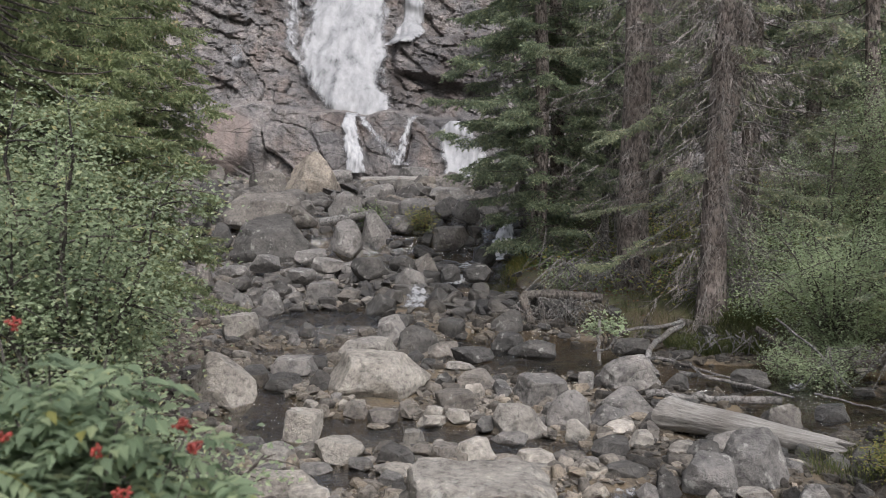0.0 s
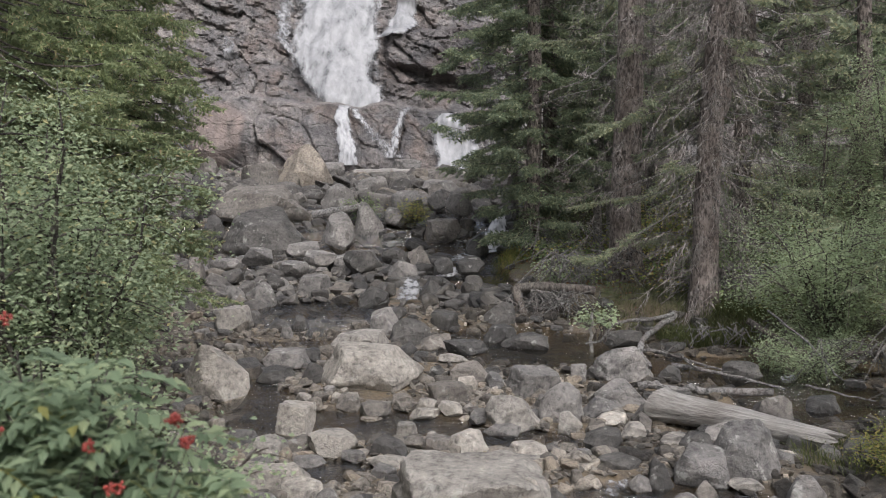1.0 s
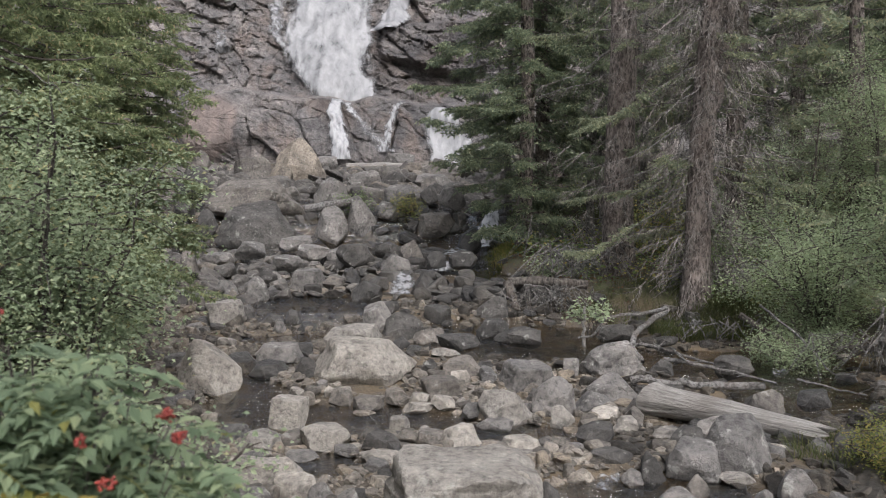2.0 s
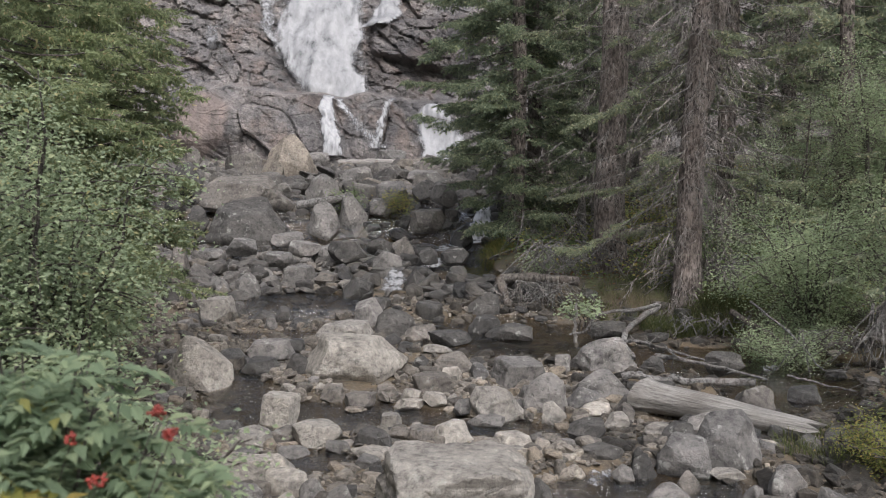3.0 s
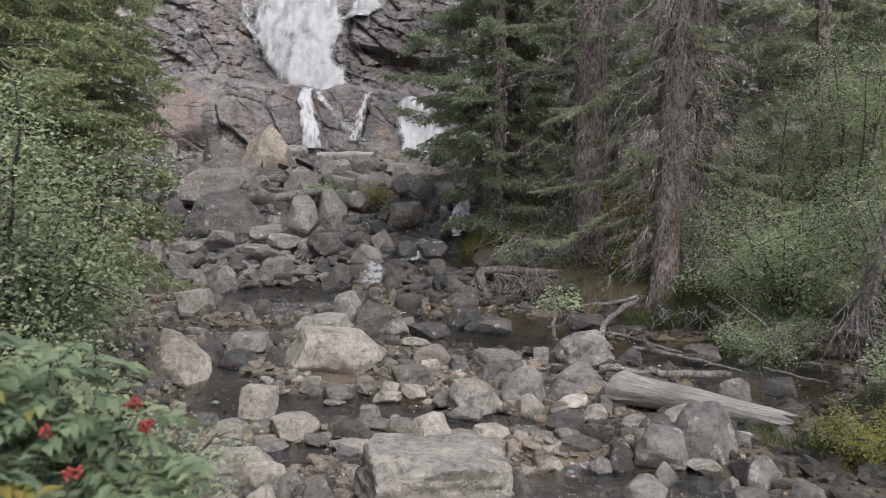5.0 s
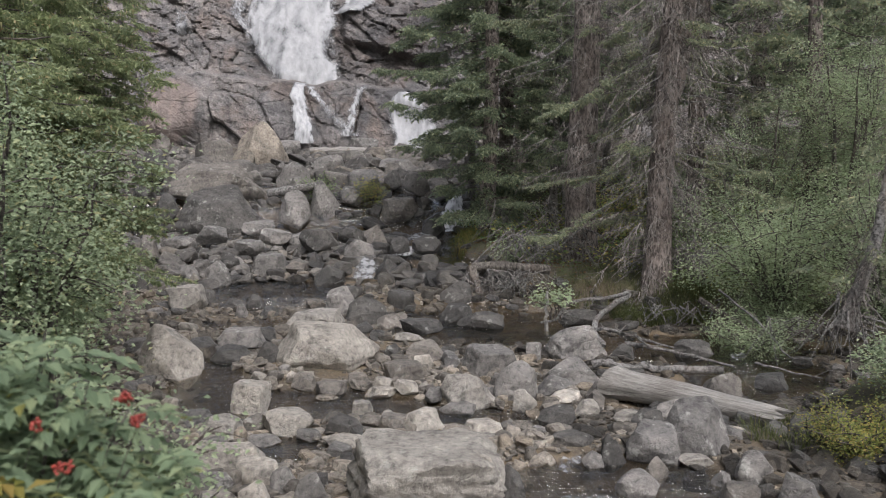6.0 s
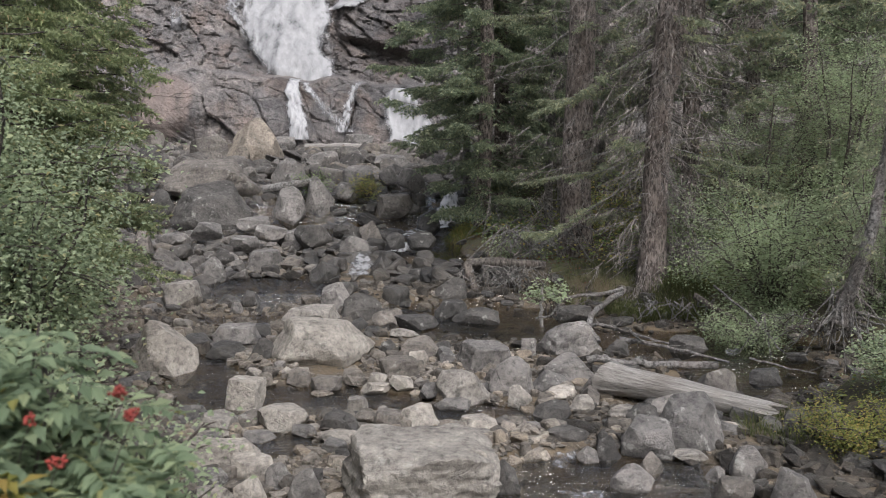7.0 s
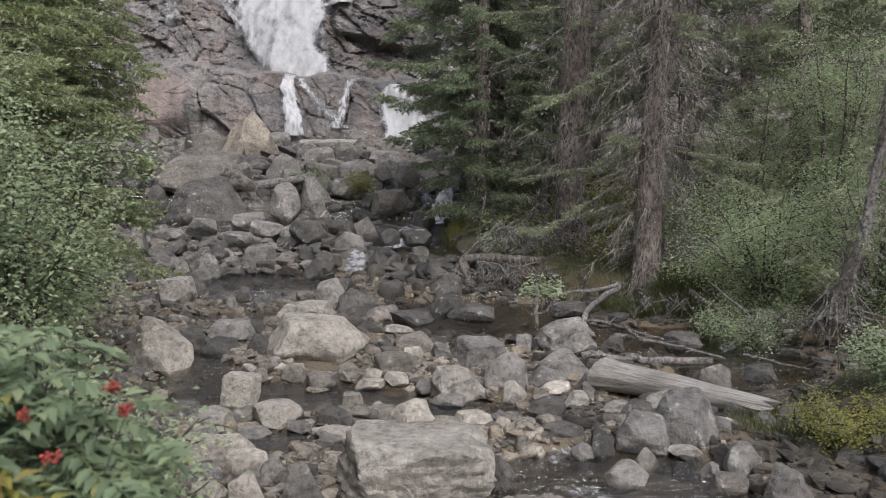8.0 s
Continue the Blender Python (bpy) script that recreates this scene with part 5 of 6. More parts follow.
conifer("fir_tree", 2.4, 22.8, 18, 0.19, 2.95, 0.7, "dark dense fir leaning out over the creek", NEEDLES_DARK, density=1.25, seed=23, limbs=105, high=10, dense_below=8.5, skirt=3.4, spray=0.58, droop=0.3)
conifer("fir_tree", 3.0, 24.6, 18, 0.2, 2.3, 2.0, "dark dense fir among the old trunks", NEEDLES_DARK, density=1.1, seed=24, limbs=75, high=8, dense_below=8.5, dead=0.2, skirt=2.0, spray=0.58)
for tx, ty, th, tr, tone in ((5.3, 25.5, 17, 0.17, 0), (7.2, 21.6, 19, 0.2, 1), (8.7, 18.9, 18, 0.17, 1), (9.6, 24.0, 20, 0.2, 0), (6.9, 30.0, 18, 0.18, 1), (11.6, 20.5, 17, 0.2, 0),
                             (4.4, 32.0, 19, 0.2, 0), (13.0, 26.5, 20, 0.2, 1), (10.5, 32.0, 18, 0.18, 0), (16.0, 24.0, 19, 0.2, 1), (15.0, 33.0, 20, 0.2, 0), (8.2, 37.0, 20, 0.2, 1), (12.2, 17.2, 18, 0.2, 1)):
    conifer("forest_spruce", tx, ty, th, tr, 2.6, 1.2 + tx % 2, "shaded spruce in the forest behind the creek", (NEEDLES_DARK, NEEDLES_OLIVE)[tone], density=0.55, dead=0.4,
            seed=int(tx * 10), dense_below=8.5, limbs=62 if ty < 30 else 42, high=5, spray=0.9, skirt=1.5)
for tx, ty in ((4.15, 23.4), (4.75, 25.2), (5.0, 27.0), (2.65, 25.6), (2.3, 26.5), (6.2, 26.6), (6.9, 23.5), (8.3, 22.4)):
    conifer("dead_spruce", tx, ty, 12, 0.1, 1.3, 1.2, "thin pale dead spruce trunk in the wood", NEEDLES_OLIVE, bark=DEADWOOD, dead=1.2, density=0.8, seed=int(tx * 7), dense_below=8, limbs=26, high=8,
            limb_mat=DEADWOOD, category="dead tree")
shrub("willow_bush", 6.2, 14.5, 1.3, 2.4, 22000, 0.045, "grey-green leafy willow shrub on the creek bank", WILLOW, 31, stems=24, lean=(-0.2, -0.4), low=0.0, clump=0.2)
shrub("willow_bush", 7.5, 13.5, 1.2, 2.7, 17000, 0.045, "grey-green leafy willow shrub on the creek bank", WILLOW, 32, stems=20, low=0.0)
shrub("willow_bush", 5.55, 13.6, 0.95, 1.05, 9500, 0.038, "low willow shrub hanging over the water", WILLOW, 51, stems=18, lean=(-0.15, -0.25), low=0.0, clump=0.1)
shrub("understory_tree", 8.5, 16.8, 1.7, 5.8, 26000, 0.046, "slender leafy young tree at the wood's edge", WILLOW, 33, stems=9)
shrub("understory_tree", 7.2, 17.6, 1.1, 4.2, 10000, 0.046, "slender leafy young tree between the trunks", ALDER, 46, stems=7)
shrub("understory_tree", 10.2, 18.5, 1.8, 6.2, 18000, 0.052, "slender leafy young tree at the wood's edge", WILLOW, 47, stems=9)
shrub("understory_bush", 2.75, 19.8, 0.6, 0.7, 1400, 0.06, "twiggy green undergrowth on the bank edge", ALDER, 48, low=0.1)
shrub("understory_bush", 5.7, 16.4, 0.7, 0.9, 1500, 0.06, "green undergrowth on the bank edge", WILLOW, 50, low=0.1)
shrub("understory_bush", 5.0, 21.3, 1.3, 1.7, 3200, 0.08, "yellow-green undergrowth between the trunks", YELLOW, 34, low=0.1)
shrub("understory_bush", 6.3, 18.8, 1.2, 1.8, 3600, 0.075, "green undergrowth between the trunks", ALDER, 35, low=0.1)
shrub("understory_bush", 7.0, 24.5, 1.8, 2.2, 4200, 0.09, "green undergrowth between the trunks", ALDER, 37, low=0.1)
shrub("understory_bush", 9.5, 20.0, 1.8, 2.4, 4200, 0.08, "green undergrowth between the trunks", WILLOW, 39, low=0.1)
shrub("understory_bush", 5.4, 17.9, 0.9, 0.9, 1600, 0.07, "green undergrowth at a trunk's foot", FRESH, 43, low=0.1)
shrub("yellow_bush", 4.75, 8.75, 0.62, 0.55, 10000, 0.03, "low yellowing shrub on the bank edge", YELLOW, 36, stems=22, low=0.1, clump=0.07)
shrub("green_bush", 5.6, 9.3, 0.6, 0.8, 4500, 0.05, "low green shrub beside the yellowing one", ALDER, 44, stems=12, low=0.15, clump=0.07)
shrub("fern_clump", -2.15, 26.6, 0.5, 0.6, 1100, 0.09, "bright green plants between the boulders", FRESH, 41, stems=14, ratio=0.35, base=ground_at(-2.15, 26.6) + 0.35)
shrub("fern_clump", -0.62, 26.4, 0.42, 0.6, 900, 0.09, "yellow-green plants between the boulders", YELLOW, 42, stems=14, ratio=0.35, base=ground_at(-0.62, 26.4) + 0.35)
shrub("sapling", 2.72, 15.1, 0.3, 0.74, 260, 0.085, "pale green sapling leaves above a driftwood branch", WILLOW, 45, stems=5, low=0.6, clump=0.08, base=0.28)


def herbs(name, x0, x1, y0, y1, count, size, height, material, label, seed, edge=0.3):
    """Low leaves that cover the ground of the wood."""
    rs = np.random.RandomState(seed)
    x, y = rs.uniform(x0, x1, count), rs.uniform(y0, y1, count)
    clump = fbm(flat3(x * 0.9, y * 0.9), 2, seed) + rs.normal(0, 0.12, count)
    keep = (x > right_edge(y) + edge) & (clump > -0.05)
    x, y = x[keep], y[keep]
    n = len(x)
    z = land(x, y) + height * rs.uniform(0.1, 1, n) * (0.5 + clump[keep])
    az = rs.uniform(0, 2 * np.pi, n)
    m = basis(np.column_stack([np.cos(az), np.sin(az), rs.uniform(-0.5, 0.6, n)]), np.column_stack([rs.normal(0, 0.4, n), rs.normal(0, 0.4, n) - 0.2, np.ones(n)]),
              np.column_stack([x, y, z]), size * rs.uniform(0.6, 1.3, n))
    heap = Heap()
    heap.stamp(*leaf_shape(1.0, 0.6), m)
    put(name, heap.mesh(name), material, label=label, category="undergrowth", kind="stuff")


herbs("undergrowth", 1.5, 12, 15.5, 27, 15000, 0.09, 0.5, FRESH, "bright green low plants on the forest floor", 61)
herbs("undergrowth", 1.5, 14, 14, 30, 14000, 0.09, 0.65, YELLOW, "yellow-green low plants on the forest floor", 62)
herbs("needle_litter", 1.0, 8, 15.5, 25, 7000, 0.07, 0.03, NEEDLES_RUST, "brown fallen leaves and needles on the bank", 63, 0.1)
herbs("undergrowth", 4.2, 7.5, 6.5, 10.5, 5000, 0.05, 0.3, YELLOW, "low yellow-green plants under the bank shrubs", 64, 0.0)
herbs("undergrowth", 4.4, 7.5, 6.5, 11.0, 5000, 0.05, 0.35, ALDER, "low green plants under the bank shrubs", 65, 0.1)


# ---- rowan in front ----
def rowan(name, x, y, seed):
    """A rowan shrub: arching stems, feathered leaves of paired leaflets."""
    rs = np.random.RandomState(seed)
    root = tagged(new(name), "rowan shrub with feathered leaves and red berries", "rowan shrub")
    z0 = ground_at(x, y) - 0.05
    ends = []
    for k in range(18):
        az = k * 2.39996
        out = 0.42 * math.sqrt((k + 0.5) / 18)
        h = rs.uniform(1.08, 1.54) - 0.16 * out * math.cos(az)
        t = np.linspace(0, 1, 9)
        p = np.column_stack([x + math.cos(az) * out * t ** 1.4, y + math.sin(az) * out * 0.55 * t ** 1.4, z0 + h * (t - 0.12 * t ** 3)])
        put("stem", mesh_of("stem", *tube(p, 0.009 * (1 - t) + 0.003, 6), True), STEM, root)
        ends.append(p)
    lv, lf = leaf_shape(1.0, 0.44, 0.25, 0.22)
    for tone, count, zone in ((ROWAN, 430, None), (ROWAN_YELLOW, 46, 1)):
        heap = Heap()
        for k in range(count):
            p = ends[rs.randint(len(ends))]
            s = rs.uniform(0.5, 1.0)
            o = np.array([np.interp(s, np.linspace(0, 1, 9), p[:, i]) for i in range(3)]) + rs.normal(0, 0.05, 3)
            if zone:
                o = np.array([x + rs.uniform(-0.16, 0.06), y + rs.uniform(-0.32, -0.16), z0 + rs.uniform(0.75, 1.02)])
            az = rs.uniform(-2.6, 1.4)
            d = np.array([math.cos(az), math.sin(az), rs.uniform(-0.1, 0.45)])
            d /= np.linalg.norm(d)
            side = np.cross(d, (0, 0, 1))
            side /= np.linalg.norm(side)
            ln = rs.uniform(0.15, 0.23)
            u = np.linspace(0, 1, 6)
            path = o + d * ln * u[:, None] + np.array([0, 0, -0.45 * ln]) * (u ** 2)[:, None]
            heap_rachis = tube(path, 0.0016 * (1 - u) + 0.0008, 3)
            heap.add(heap_rachis[0], np.concatenate([heap_rachis[1][:, [0, 1, 2]], heap_rachis[1][:, [0, 2, 3]]]))
            axs, ori, size = [], [], []
            for j in range(13):
                q = 0.22 + 0.78 * (j // 2) / 6
                c = np.array([np.interp(q, u, path[:, i]) for i in range(3)])
                w = side * (1 if j % 2 else -1)
                axs.append(d if j == 12 else d * 0.45 + w * 0.9 + np.array([0, 0, rs.uniform(-0.5, -0.05)]))
                ori.append(c)
                size.append(0.068 * (1 - 0.25 * abs(q - 0.6)) * rs.uniform(0.85, 1.15))
            up = np.tile(np.array([0, -0.15, 1.0]), (13, 1)) + rs.normal(0, 0.2, (13, 3))
            heap.stamp(lv, lf, basis(np.array(axs), up, np.array(ori), np.array(size)))
        put("foliage", heap.mesh("foliage"), tone, root, "" if tone is ROWAN else "yellowing leaves", kind="stuff")
    bv, bf = ico(2)
    berry = mesh_of("berry", bv * 0.0048, bf, True)
    for bx, by, bz, n in ((-0.63, 2.2, 2.42, 30), (-0.595, 2.18, 2.37, 26), (-0.84, 2.2, 2.355, 20), (-0.78, 2.2, 2.25, 24), (-1.07, 2.2, 2.39, 18), (-1.06, 2.25, 2.66, 14), (-0.93, 2.1, 2.22, 14)):
        stalk = np.array([[bx, by, bz - 0.01], [bx - 0.03, by + 0.03, bz - 0.07], [bx - 0.09, by + 0.1, bz - 0.2]])
        twig = put("berry_stalk", mesh_of("berry_stalk", *tube(stalk - np.array([bx, by, bz]), [0.0012, 0.0016, 0.002], 4), True), STEM, root)
        twig.location = (bx, by, bz)
        for k in range(n):
            q = rs.normal(0, 1, 3)
            q = q / np.linalg.norm(q) * rs.uniform(0.3, 1.0) * np.array([0.026, 0.026, 0.02])
            ob = put("berry", berry, BERRY, twig, "ripe red berry" if k == 0 else "")
            ob.location = q


rowan("rowan_shrub", -1.02, 2.38, 5)


# ---- driftwood ----
def curve(points, n=14):
    p = np.array(points, float)
    t = np.linspace(0, len(p) - 1, n)
    return np.column_stack([np.interp(t, np.arange(len(p)), p[:, i]) for i in range(3)])


def log(name, a, b, r0, r1, label, material=DRIFT, hollow=True, seed=0, bow=0.0):
    """A barkless trunk along its own x axis, with a broken hollow end and a splintered one."""
    a, b = Vector(a), Vector(b)
    ln = (b - a).length
    rs = np.random.RandomState(seed)
    sides, rings = 26, 30
    root = tagged(new(name), label, "log")
    root.matrix_world = Matrix.Translation(a) @ (b - a).to_track_quat("X", "Z").to_matrix().to_4x4()
    t = np.linspace(0, 1, rings)
    ang = np.linspace(0, 2 * np.pi, sides, endpoint=False)
    gt, ga = np.meshgrid(t, ang, indexing="ij")
    r = r0 + (r1 - r0) * gt
    q = np.column_stack([gt.ravel() * ln * 0.9, np.cos(ga).ravel() * 2.2, np.sin(ga).ravel() * 2.2])
    r = r * (1 + 0.2 * fbm(q + seed, 3, seed).reshape(r.shape)) * (1 + 0.25 * np.clip(0.12 - gt, 0, 1) / 0.12)
    grain = np.column_stack([gt.ravel() * 2.0, np.cos(ga).ravel() * 3.5, np.sin(ga).ravel() * 3.5])
    r = r * (1 + 0.16 * fbm(grain, 2, seed + 2).reshape(r.shape))
    jag0, jag1 = 0.3 * lattice(np.column_stack([ang * 2.3, 0 * ang, 0 * ang]), seed + 3) + 0.12 * np.sin(ang), 0.2 * lattice(np.column_stack([ang * 2.9, 0 * ang + 4, 0 * ang]), seed + 4)
    x = gt * ln + jag0[None] * np.clip(1 - gt * 5, 0, 1) * r0 * 2.0 + jag1[None] * np.clip(gt * 5 - 4, 0, 1) * r1 * 6
    outer = np.column_stack([x.ravel(), (np.cos(ga) * r).ravel() + bow * np.sin(np.pi * gt).ravel(), (np.sin(ga) * r).ravel()])
    f = []
    for i in range(rings - 1):
        for j in range(sides):
            k = (j + 1) % sides
            f.append((i * sides + j, i * sides + k, (i + 1) * sides + k, (i + 1) * sides + j))
    v = [outer]
    n = len(outer)
    # sunken ends
    for end, sign, depth in ((0, 1, 0.45 if hollow else 0.03), (rings - 1, -1, 0.1)):
        edge = outer[end * sides:(end + 1) * sides]
        mid = edge.mean(axis=0)
        inner = mid + (edge - mid) * 0.72
        deep = mid + (edge - mid) * 0.55
        deep[:, 0] = mid[0] + sign * depth
        v += [inner, deep, mid[None] + np.array([[sign * depth, 0, 0]])]
        for j in range(sides):
            k = (j + 1) % sides
            e = end * sides
            f += [(e + j, e + k, n + k, n + j), (n + j, n + k, n + sides + k, n + sides + j), (n + sides + j, n + sides + k, n + 2 * sides, n + 2 * sides)]
        n += 2 * sides + 1
    v = np.concatenate(v)
    bm = bmesh.new()
    vs = [bm.verts.new(p) for p in v]
    for q in f:
        q = tuple(dict.fromkeys(q))
        bm.faces.new([vs[i] for i in q]).smooth = True
    bmesh.ops.recalc_face_normals(bm, faces=bm.faces)
    me = bpy.data.meshes.new("trunk")
    bm.to_mesh(me)
    bm.free()
    put("trunk", sharpened(me, 50), material, root)
    return root


def branch(name, points, r0, r1, label, material=DEADWOOD, seed=0, twigs=0, category="branch", size=0.35):
    """A bare branch through a few places, with side twigs."""
    rs = np.random.RandomState(seed)
    root = tagged(new(name), label, category)
    p = curve(points)
    p[1:-1] += rs.normal(0, r0 * (0.06 if category == "log" else 0.35), (len(p) - 2, 3))
    t = np.linspace(0, 1, len(p))
    stem = put("stem", mesh_of("stem", *tube(p, r0 + (r1 - r0) * t, 9, 0.25, seed), True), material, root)
    for k in range(twigs):
        s = rs.uniform(0.1, 0.95)
        o = np.array([np.interp(s, t, p[:, i]) for i in range(3)])
        d = rs.normal(size=3) * np.array([1, 0.7, 0.7])
        d /= np.linalg.norm(d)
        ln = size * rs.uniform(0.4, 1.2)
        q = np.array([o, o + d * ln * 0.5 + rs.normal(0, 0.03, 3), o + d * ln + rs.normal(0, 0.06, 3)])
        put("twig", mesh_of("twig", *tube(q, [r0 * 0.4, r0 * 0.28, r0 * 0.1], 5), True), material, stem)
    return root


log("driftwood_log", (2.68, 11.05, 0.24), (4.24, 9.55, 0.19), 0.19, 0.11, "bleached grey driftwood log, barkless, hollow at its broken end", seed=3, bow=0.05)
branch("driftwood_pole", [(2.72, 12.2, 0.19), (3.5, 12.15, 0.15), (4.5, 12.1, 0.13)], 0.05, 0.055, "long grey driftwood pole lying over the stones", DEADWOOD, 5, 3)
branch("driftwood_branch", [(3.4, 13.1, 0.3), (3.9, 12.8, 0.26), (4.7, 12.2, 0.15)], 0.038, 0.015, "bare forked driftwood branch among the stones", DEADWOOD, 6, 7)
branch("driftwood_branch", [(4.25, 16.2, 0.55), (3.75, 15.6, 0.42), (3.15, 14.1, 0.4), (3.2, 13.6, 0.15)], 0.055, 0.04, "forked grey driftwood stem leaning on a boulder", DEADWOOD, 7, 0)
branch("driftwood_branch", [(3.15, 14.1, 0.35), (3.6, 13.7, 0.3), (4.4, 13.1, 0.15)], 0.032, 0.012, "bare root-like driftwood branch over the water", DEADWOOD, 8, 6)
branch("driftwood_branch", [(4.2, 16.1, 0.6), (3.5, 15.4, 0.58), (2.95, 15.05, 0.6), (2.72, 14.95, 0.35), (2.45, 14.9, 0.28)], 0.035, 0.015, "horizontal grey driftwood branch above the pool", DEADWOOD, 9, 3)
branch("upright_stick", [(2.57, 15.0, 0.05), (2.55, 15.0, 0.4), (2.57, 15.0, 0.78)], 0.035, 0.022, "pale peeled stick standing in the pool", DRIFT, 10, 0, "stick")
branch("driftwood_log", [(-4.0, 45.4, 3.22), (-2.4, 45.3, 3.26), (-0.8, 45.2, 3.24)], 0.17, 0.14, "long bleached log lying across the boulders", DRIFT, 11, 0, "log")
branch("driftwood_log", [(-3.52, 26.6, 1.91), (-2.74, 26.41, 2.03), (-1.96, 26.23, 2.18)], 0.14, 0.11, "grey log wedged between boulders", DEADWOOD, 12, 2, "log")
branch("driftwood_log", [(-3.51, 29.3, 2.67), (-3.07, 29.06, 2.42), (-2.65, 28.9, 2.16)], 0.13, 0.09, "grey broken log leaning on boulders", DEADWOOD, 13, 2, "log")
branch("driftwood_log", [(0.5, 26.2, 0.95), (0.72, 26.4, 1.4), (0.95, 26.6, 1.75)], 0.16, 0.13, "short grey log standing between boulders", DEADWOOD, 14, 0, "log")
branch("driftwood_log", [(-7.05, 26.51, 1.81), (-6.79, 26.32, 1.96), (-6.59, 26.13, 2.09)], 0.085, 0.06, "grey stick lying on the boulders", DEADWOOD, 15, 1, "log")
branch("driftwood_log", [(-0.69, 29.02, 2.16), (-0.09, 28.83, 2.19), (0.49, 28.64, 2.21)], 0.12, 0.1, "grey log between boulders below the fir", DEADWOOD, 16, 1, "log")
branch("dark_log", [(1.6, 18.2, 0.8), (2.3, 18.0, 0.85), (3.1, 17.8, 0.8)], 0.1, 0.09, "dark wet log along the cut bank", STEM, 17, 4, "log")
branch("dark_log", [(1.55, 18.0, 0.85), (1.65, 17.8, 0.5), (1.72, 17.6, 0.25)], 0.09, 0.07, "dark short log leaning against the cut bank", STEM, 18, 0, "log")
branch("fallen_branch", [(4.9, 14.3, 0.75), (5.5, 13.6, 0.35), (6.3, 13.2, 0.42), (6.8, 13.0, 0.45)], 0.05, 0.03, "bent fallen branch under the willow", STEM, 19, 6)
branch("fallen_branch", [(5.1, 14.0, 0.95), (5.35, 12.9, 0.6), (5.5, 12.3, 0.25), (5.7, 12.0, 0.3)], 0.018, 0.01, "thin bare branch hanging over the water", DEADWOOD, 20, 5)
branch("fallen_branch", [(4.9, 12.0, 0.25), (5.25, 11.7, 0.2), (5.6, 11.5, 0.15)], 0.015, 0.01, "thin bare stick on the stones", DEADWOOD, 21, 2)


def root_tangle(name, x, y, z, w, h, count, seed, label):
    """Exposed roots and sticks caught under a cut bank."""
    rs = np.random.RandomState(seed)
    heap = Heap()
    for k in range(count):
        o = np.array([x + rs.uniform(-w, w) / 2, y + rs.uniform(-0.2, 0.2), z + h * rs.uniform(0.5, 1)])
        d = np.array([rs.normal(0, 0.6), rs.normal(-0.2, 0.25), -rs.uniform(0.1, 1.0)])
        ln = h * rs.uniform(0.5, 1.2)
        q = np.array([o, o + d * ln * 0.5 + rs.normal(0, 0.04, 3), o + d * ln + rs.normal(0, 0.06, 3)])
        heap.add(*tube(q, np.array([0.014, 0.010, 0.004]) * rs.uniform(0.6, 1.6), 5))
    put(name, heap.mesh(name, True), DEADWOOD, label=label, category="roots", kind="stuff")


root_tangle("root_tangle", 2.3, 17.75, 0.25, 1.8, 0.6, 90, 1, "tangle of bare roots and sticks under the bank")
root_tangle("root_tangle", 4.9, 15.3, 0.1, 1.6, 0.5, 40, 2, "bare roots hanging from the cut bank")
root_tangle("brushwood", 3.0, 21.8, 0.9, 1.8, 1.1, 45, 6, "pale grey dead brushwood under the fir")
root_tangle("brushwood", 3.1, 18.9, 0.75, 1.8, 0.8, 120, 4, "grey dead brushwood on the bank between the trunks")
root_tangle("brushwood", 5.9, 17.2, 0.5, 2.4, 0.9, 120, 5, "grey dead brushwood at the foot of the spruce")
root_tangle("root_tangle", 6.2, 12.9, 0.2, 1.6, 0.6, 60, 3, "sticks and roots caught below the willow")


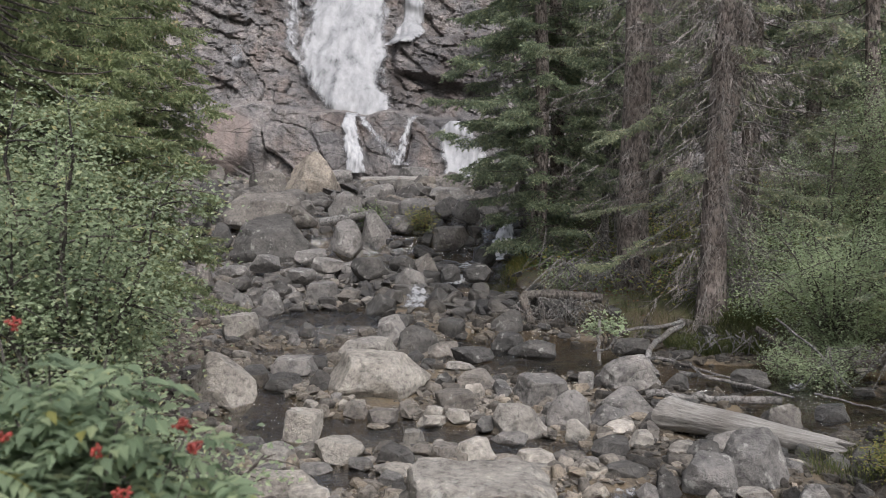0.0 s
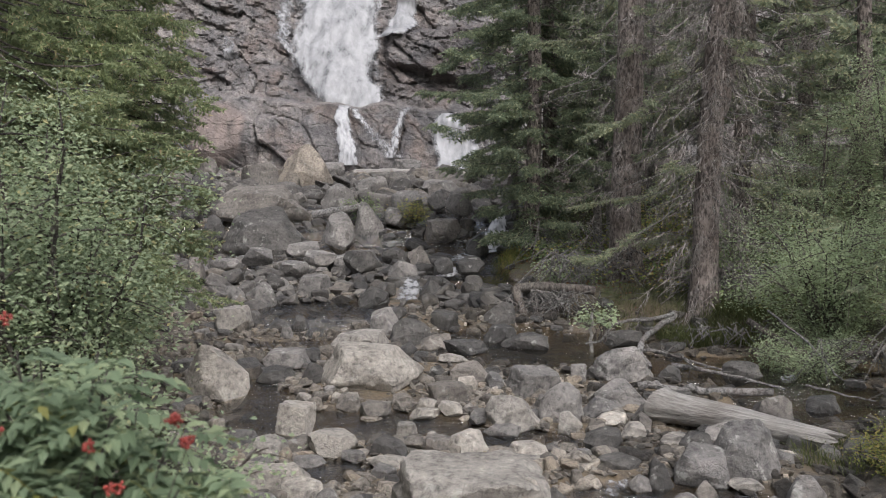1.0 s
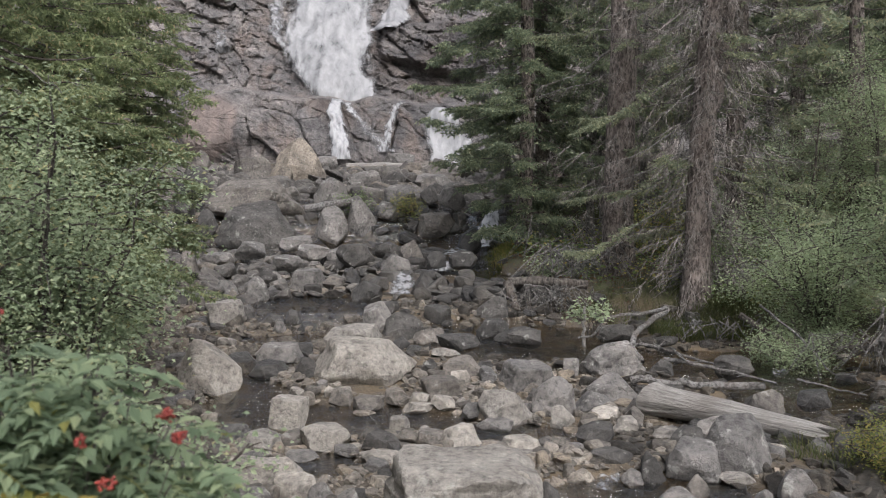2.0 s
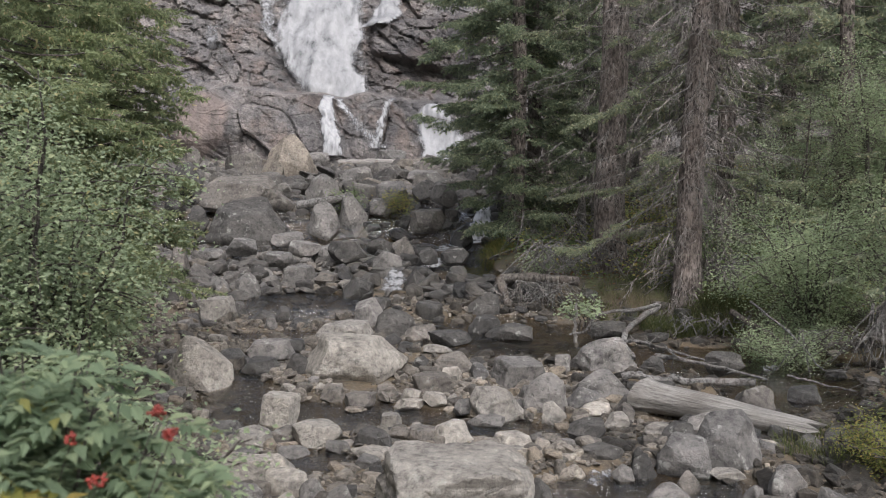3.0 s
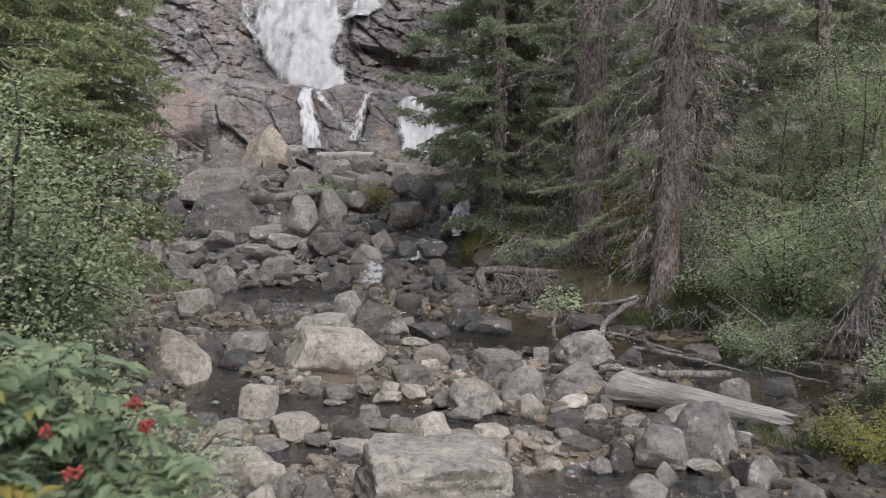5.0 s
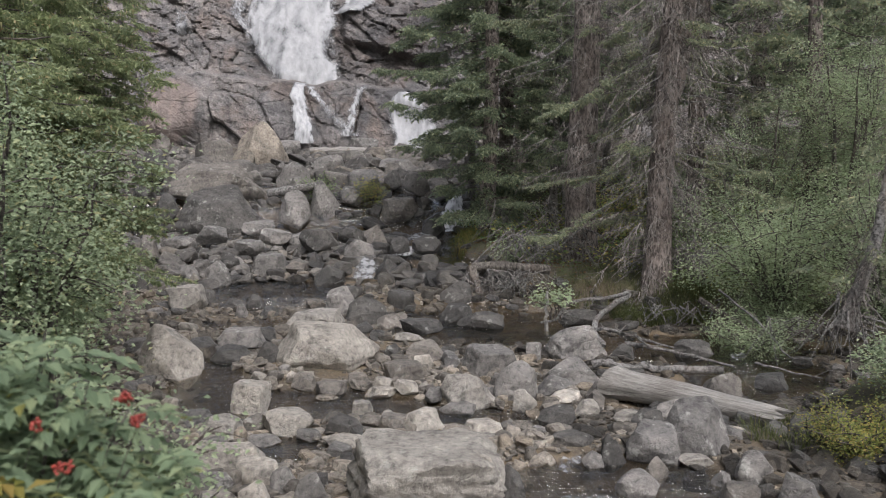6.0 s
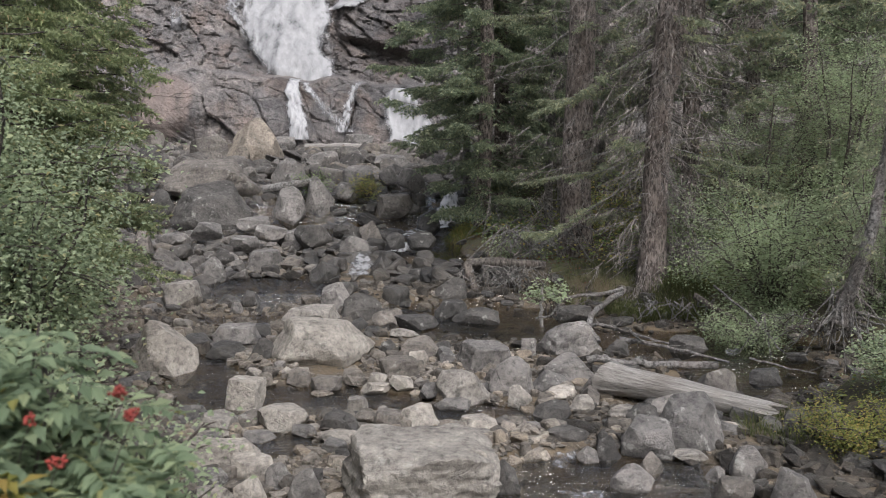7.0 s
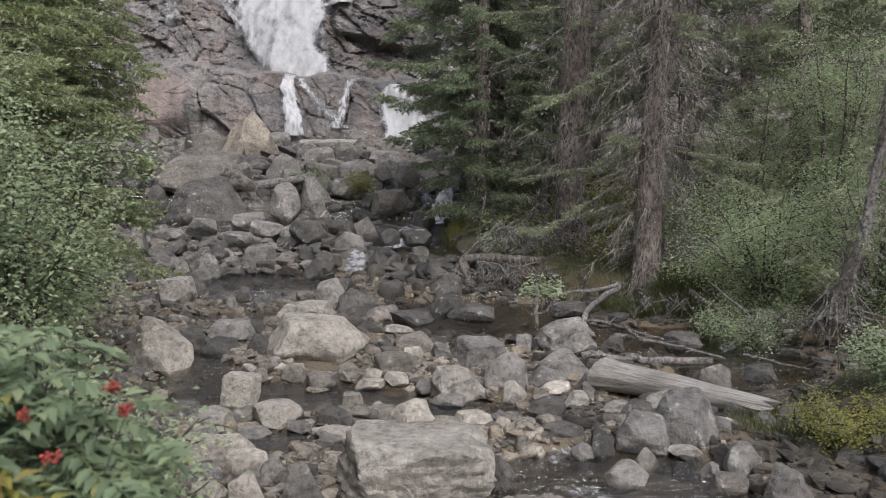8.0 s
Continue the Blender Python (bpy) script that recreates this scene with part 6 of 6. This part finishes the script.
def snag(name, seed):
    """A leaning spruce whose roots are washed bare."""
    rs = np.random.RandomState(seed)
    root = tagged(new(name), "leaning weathered spruce with bare hanging roots and twigs", "tree")
    p = curve([(6.05, 11.9, 0.75), (6.2, 11.85, 1.25), (6.4, 11.8, 2.0), (6.55, 11.8, 3.1), (6.7, 11.8, 5.2), (6.75, 11.8, 8.5)], 20)
    t = np.linspace(0, 1, 20)
    put("trunk", mesh_of("trunk", *tube(p, 0.085 * (1 - t) ** 0.8 + 0.02 + 0.05 * np.exp(-t * 18), 14, 0.25, seed), True), DEADWOOD, root)
    for k in range(17):
        az = rs.uniform(0, 2 * np.pi)
        o = np.array([6.07, 11.88, 0.95 + rs.uniform(-0.15, 0.35)]) + np.array([math.cos(az), math.sin(az), 0]) * 0.1
        out, drop = rs.uniform(0.05, 0.6) ** 1.3, rs.uniform(0.5, 0.95)
        q = np.array([o, o + np.array([math.cos(az) * out * 0.5, math.sin(az) * out * 0.5, -drop * 0.35]), o + np.array([math.cos(az) * out + rs.normal(0, 0.05), math.sin(az) * out, -drop])])
        put("root", mesh_of("root", *tube(curve(q, 7), np.linspace(0.022, 0.005, 7) * rs.uniform(0.4, 1.3), 6, 0.2, k), True), DEADWOOD, root)
    bare, green = Heap(), Heap()
    n = 170
    s = rs.uniform(0.16, 0.75, n)
    o = np.column_stack([np.interp(s, t, p[:, i]) for i in range(3)])
    az = rs.uniform(0, 2 * np.pi, n)
    m = basis(np.column_stack([np.cos(az), np.sin(az), -rs.uniform(0.1, 1.2, n)]), np.tile([0, 0, 1.0], (n, 1)) + rs.normal(0, 0.3, (n, 3)), o, rs.uniform(0.2, 0.55, n))
    for j in range(5):
        bare.stamp(*BARE[j], m[j::5])
    put("dead_brush", bare.mesh("dead_brush"), TWIG, root, "bare grey dead twigs", kind="stuff")
    n = 80
    s = rs.uniform(0.35, 1.0, n)
    o = np.column_stack([np.interp(s, t, p[:, i]) for i in range(3)])
    az = rs.uniform(0, 2 * np.pi, n)
    reach = rs.uniform(0, 1.3, n)
    o = o + np.column_stack([np.cos(az) * reach, np.sin(az) * reach, -0.3 * reach])
    m = basis(np.column_stack([np.cos(az), np.sin(az), -rs.uniform(0.1, 0.5, n)]), np.tile([0, 0, 1.0], (n, 1)), o, rs.uniform(0.3, 0.55, n))
    for j in range(4):
        green.stamp(*FINE[j], m[j::4])
    put("crown", green.mesh("crown"), NEEDLES_OLIVE, root, kind="stuff")


snag("leaning_spruce", 9)


def grass(name, x, y, rx, ry, count, height, label, material, seed):
    rs = np.random.RandomState(seed)
    a, r = rs.uniform(0, 2 * np.pi, count), np.sqrt(rs.uniform(0, 1, count))
    px, py = x + np.cos(a) * r * rx, y + np.sin(a) * r * ry
    pz = land(px, py)
    lean = rs.normal(0, 0.7, (count, 2)) + np.array([-0.1, -0.25])
    h = height * rs.uniform(0.5, 1.1, count)
    base = np.column_stack([px, py, pz])
    mid = base + np.column_stack([lean[:, 0] * h * 0.35, lean[:, 1] * h * 0.35, h * 0.65])
    tip = base + np.column_stack([lean[:, 0] * h, lean[:, 1] * h, h * 0.85])
    turn = rs.uniform(0, np.pi, count)
    w = np.column_stack([np.cos(turn), np.sin(turn), 0 * turn]) * 0.004
    v = np.stack([base - w, base + w, mid - w * 0.8, mid + w * 0.8, tip], 1).reshape(-1, 3)
    k = np.arange(count)[:, None, None] * 5
    f = (np.array([[0, 1, 3], [0, 3, 2], [2, 3, 4]])[None] + k).reshape(-1, 3)
    put(name, mesh_of(name, v, f), material, label=label, category="grass", kind="stuff")


grass("grass", 4.75, 15.9, 0.9, 0.7, 3500, 0.28, "green grass hanging over the cut bank", GRASS, 1)
grass("grass", 3.9, 17.4, 1.2, 0.7, 1300, 0.2, "green grass on the mossy bank", GRASS, 2)
grass("grass", 4.3, 9.35, 0.55, 0.5, 420, 0.26, "long green grass at the log's end", GRASS, 3)
grass("grass", 6.0, 16.3, 1.8, 1.2, 4500, 0.26, "green grass and herbs under the trees", GRASS, 4)
grass("grass", 1.7, 22.9, 0.8, 0.9, 2500, 0.28, "brown-green grass on the mossy bank under the fir", YELLOW, 5)
grass("grass", -3.4, 8.6, 0.9, 2.0, 3500, 0.3, "green grass under the alder bushes", GRASS, 6)
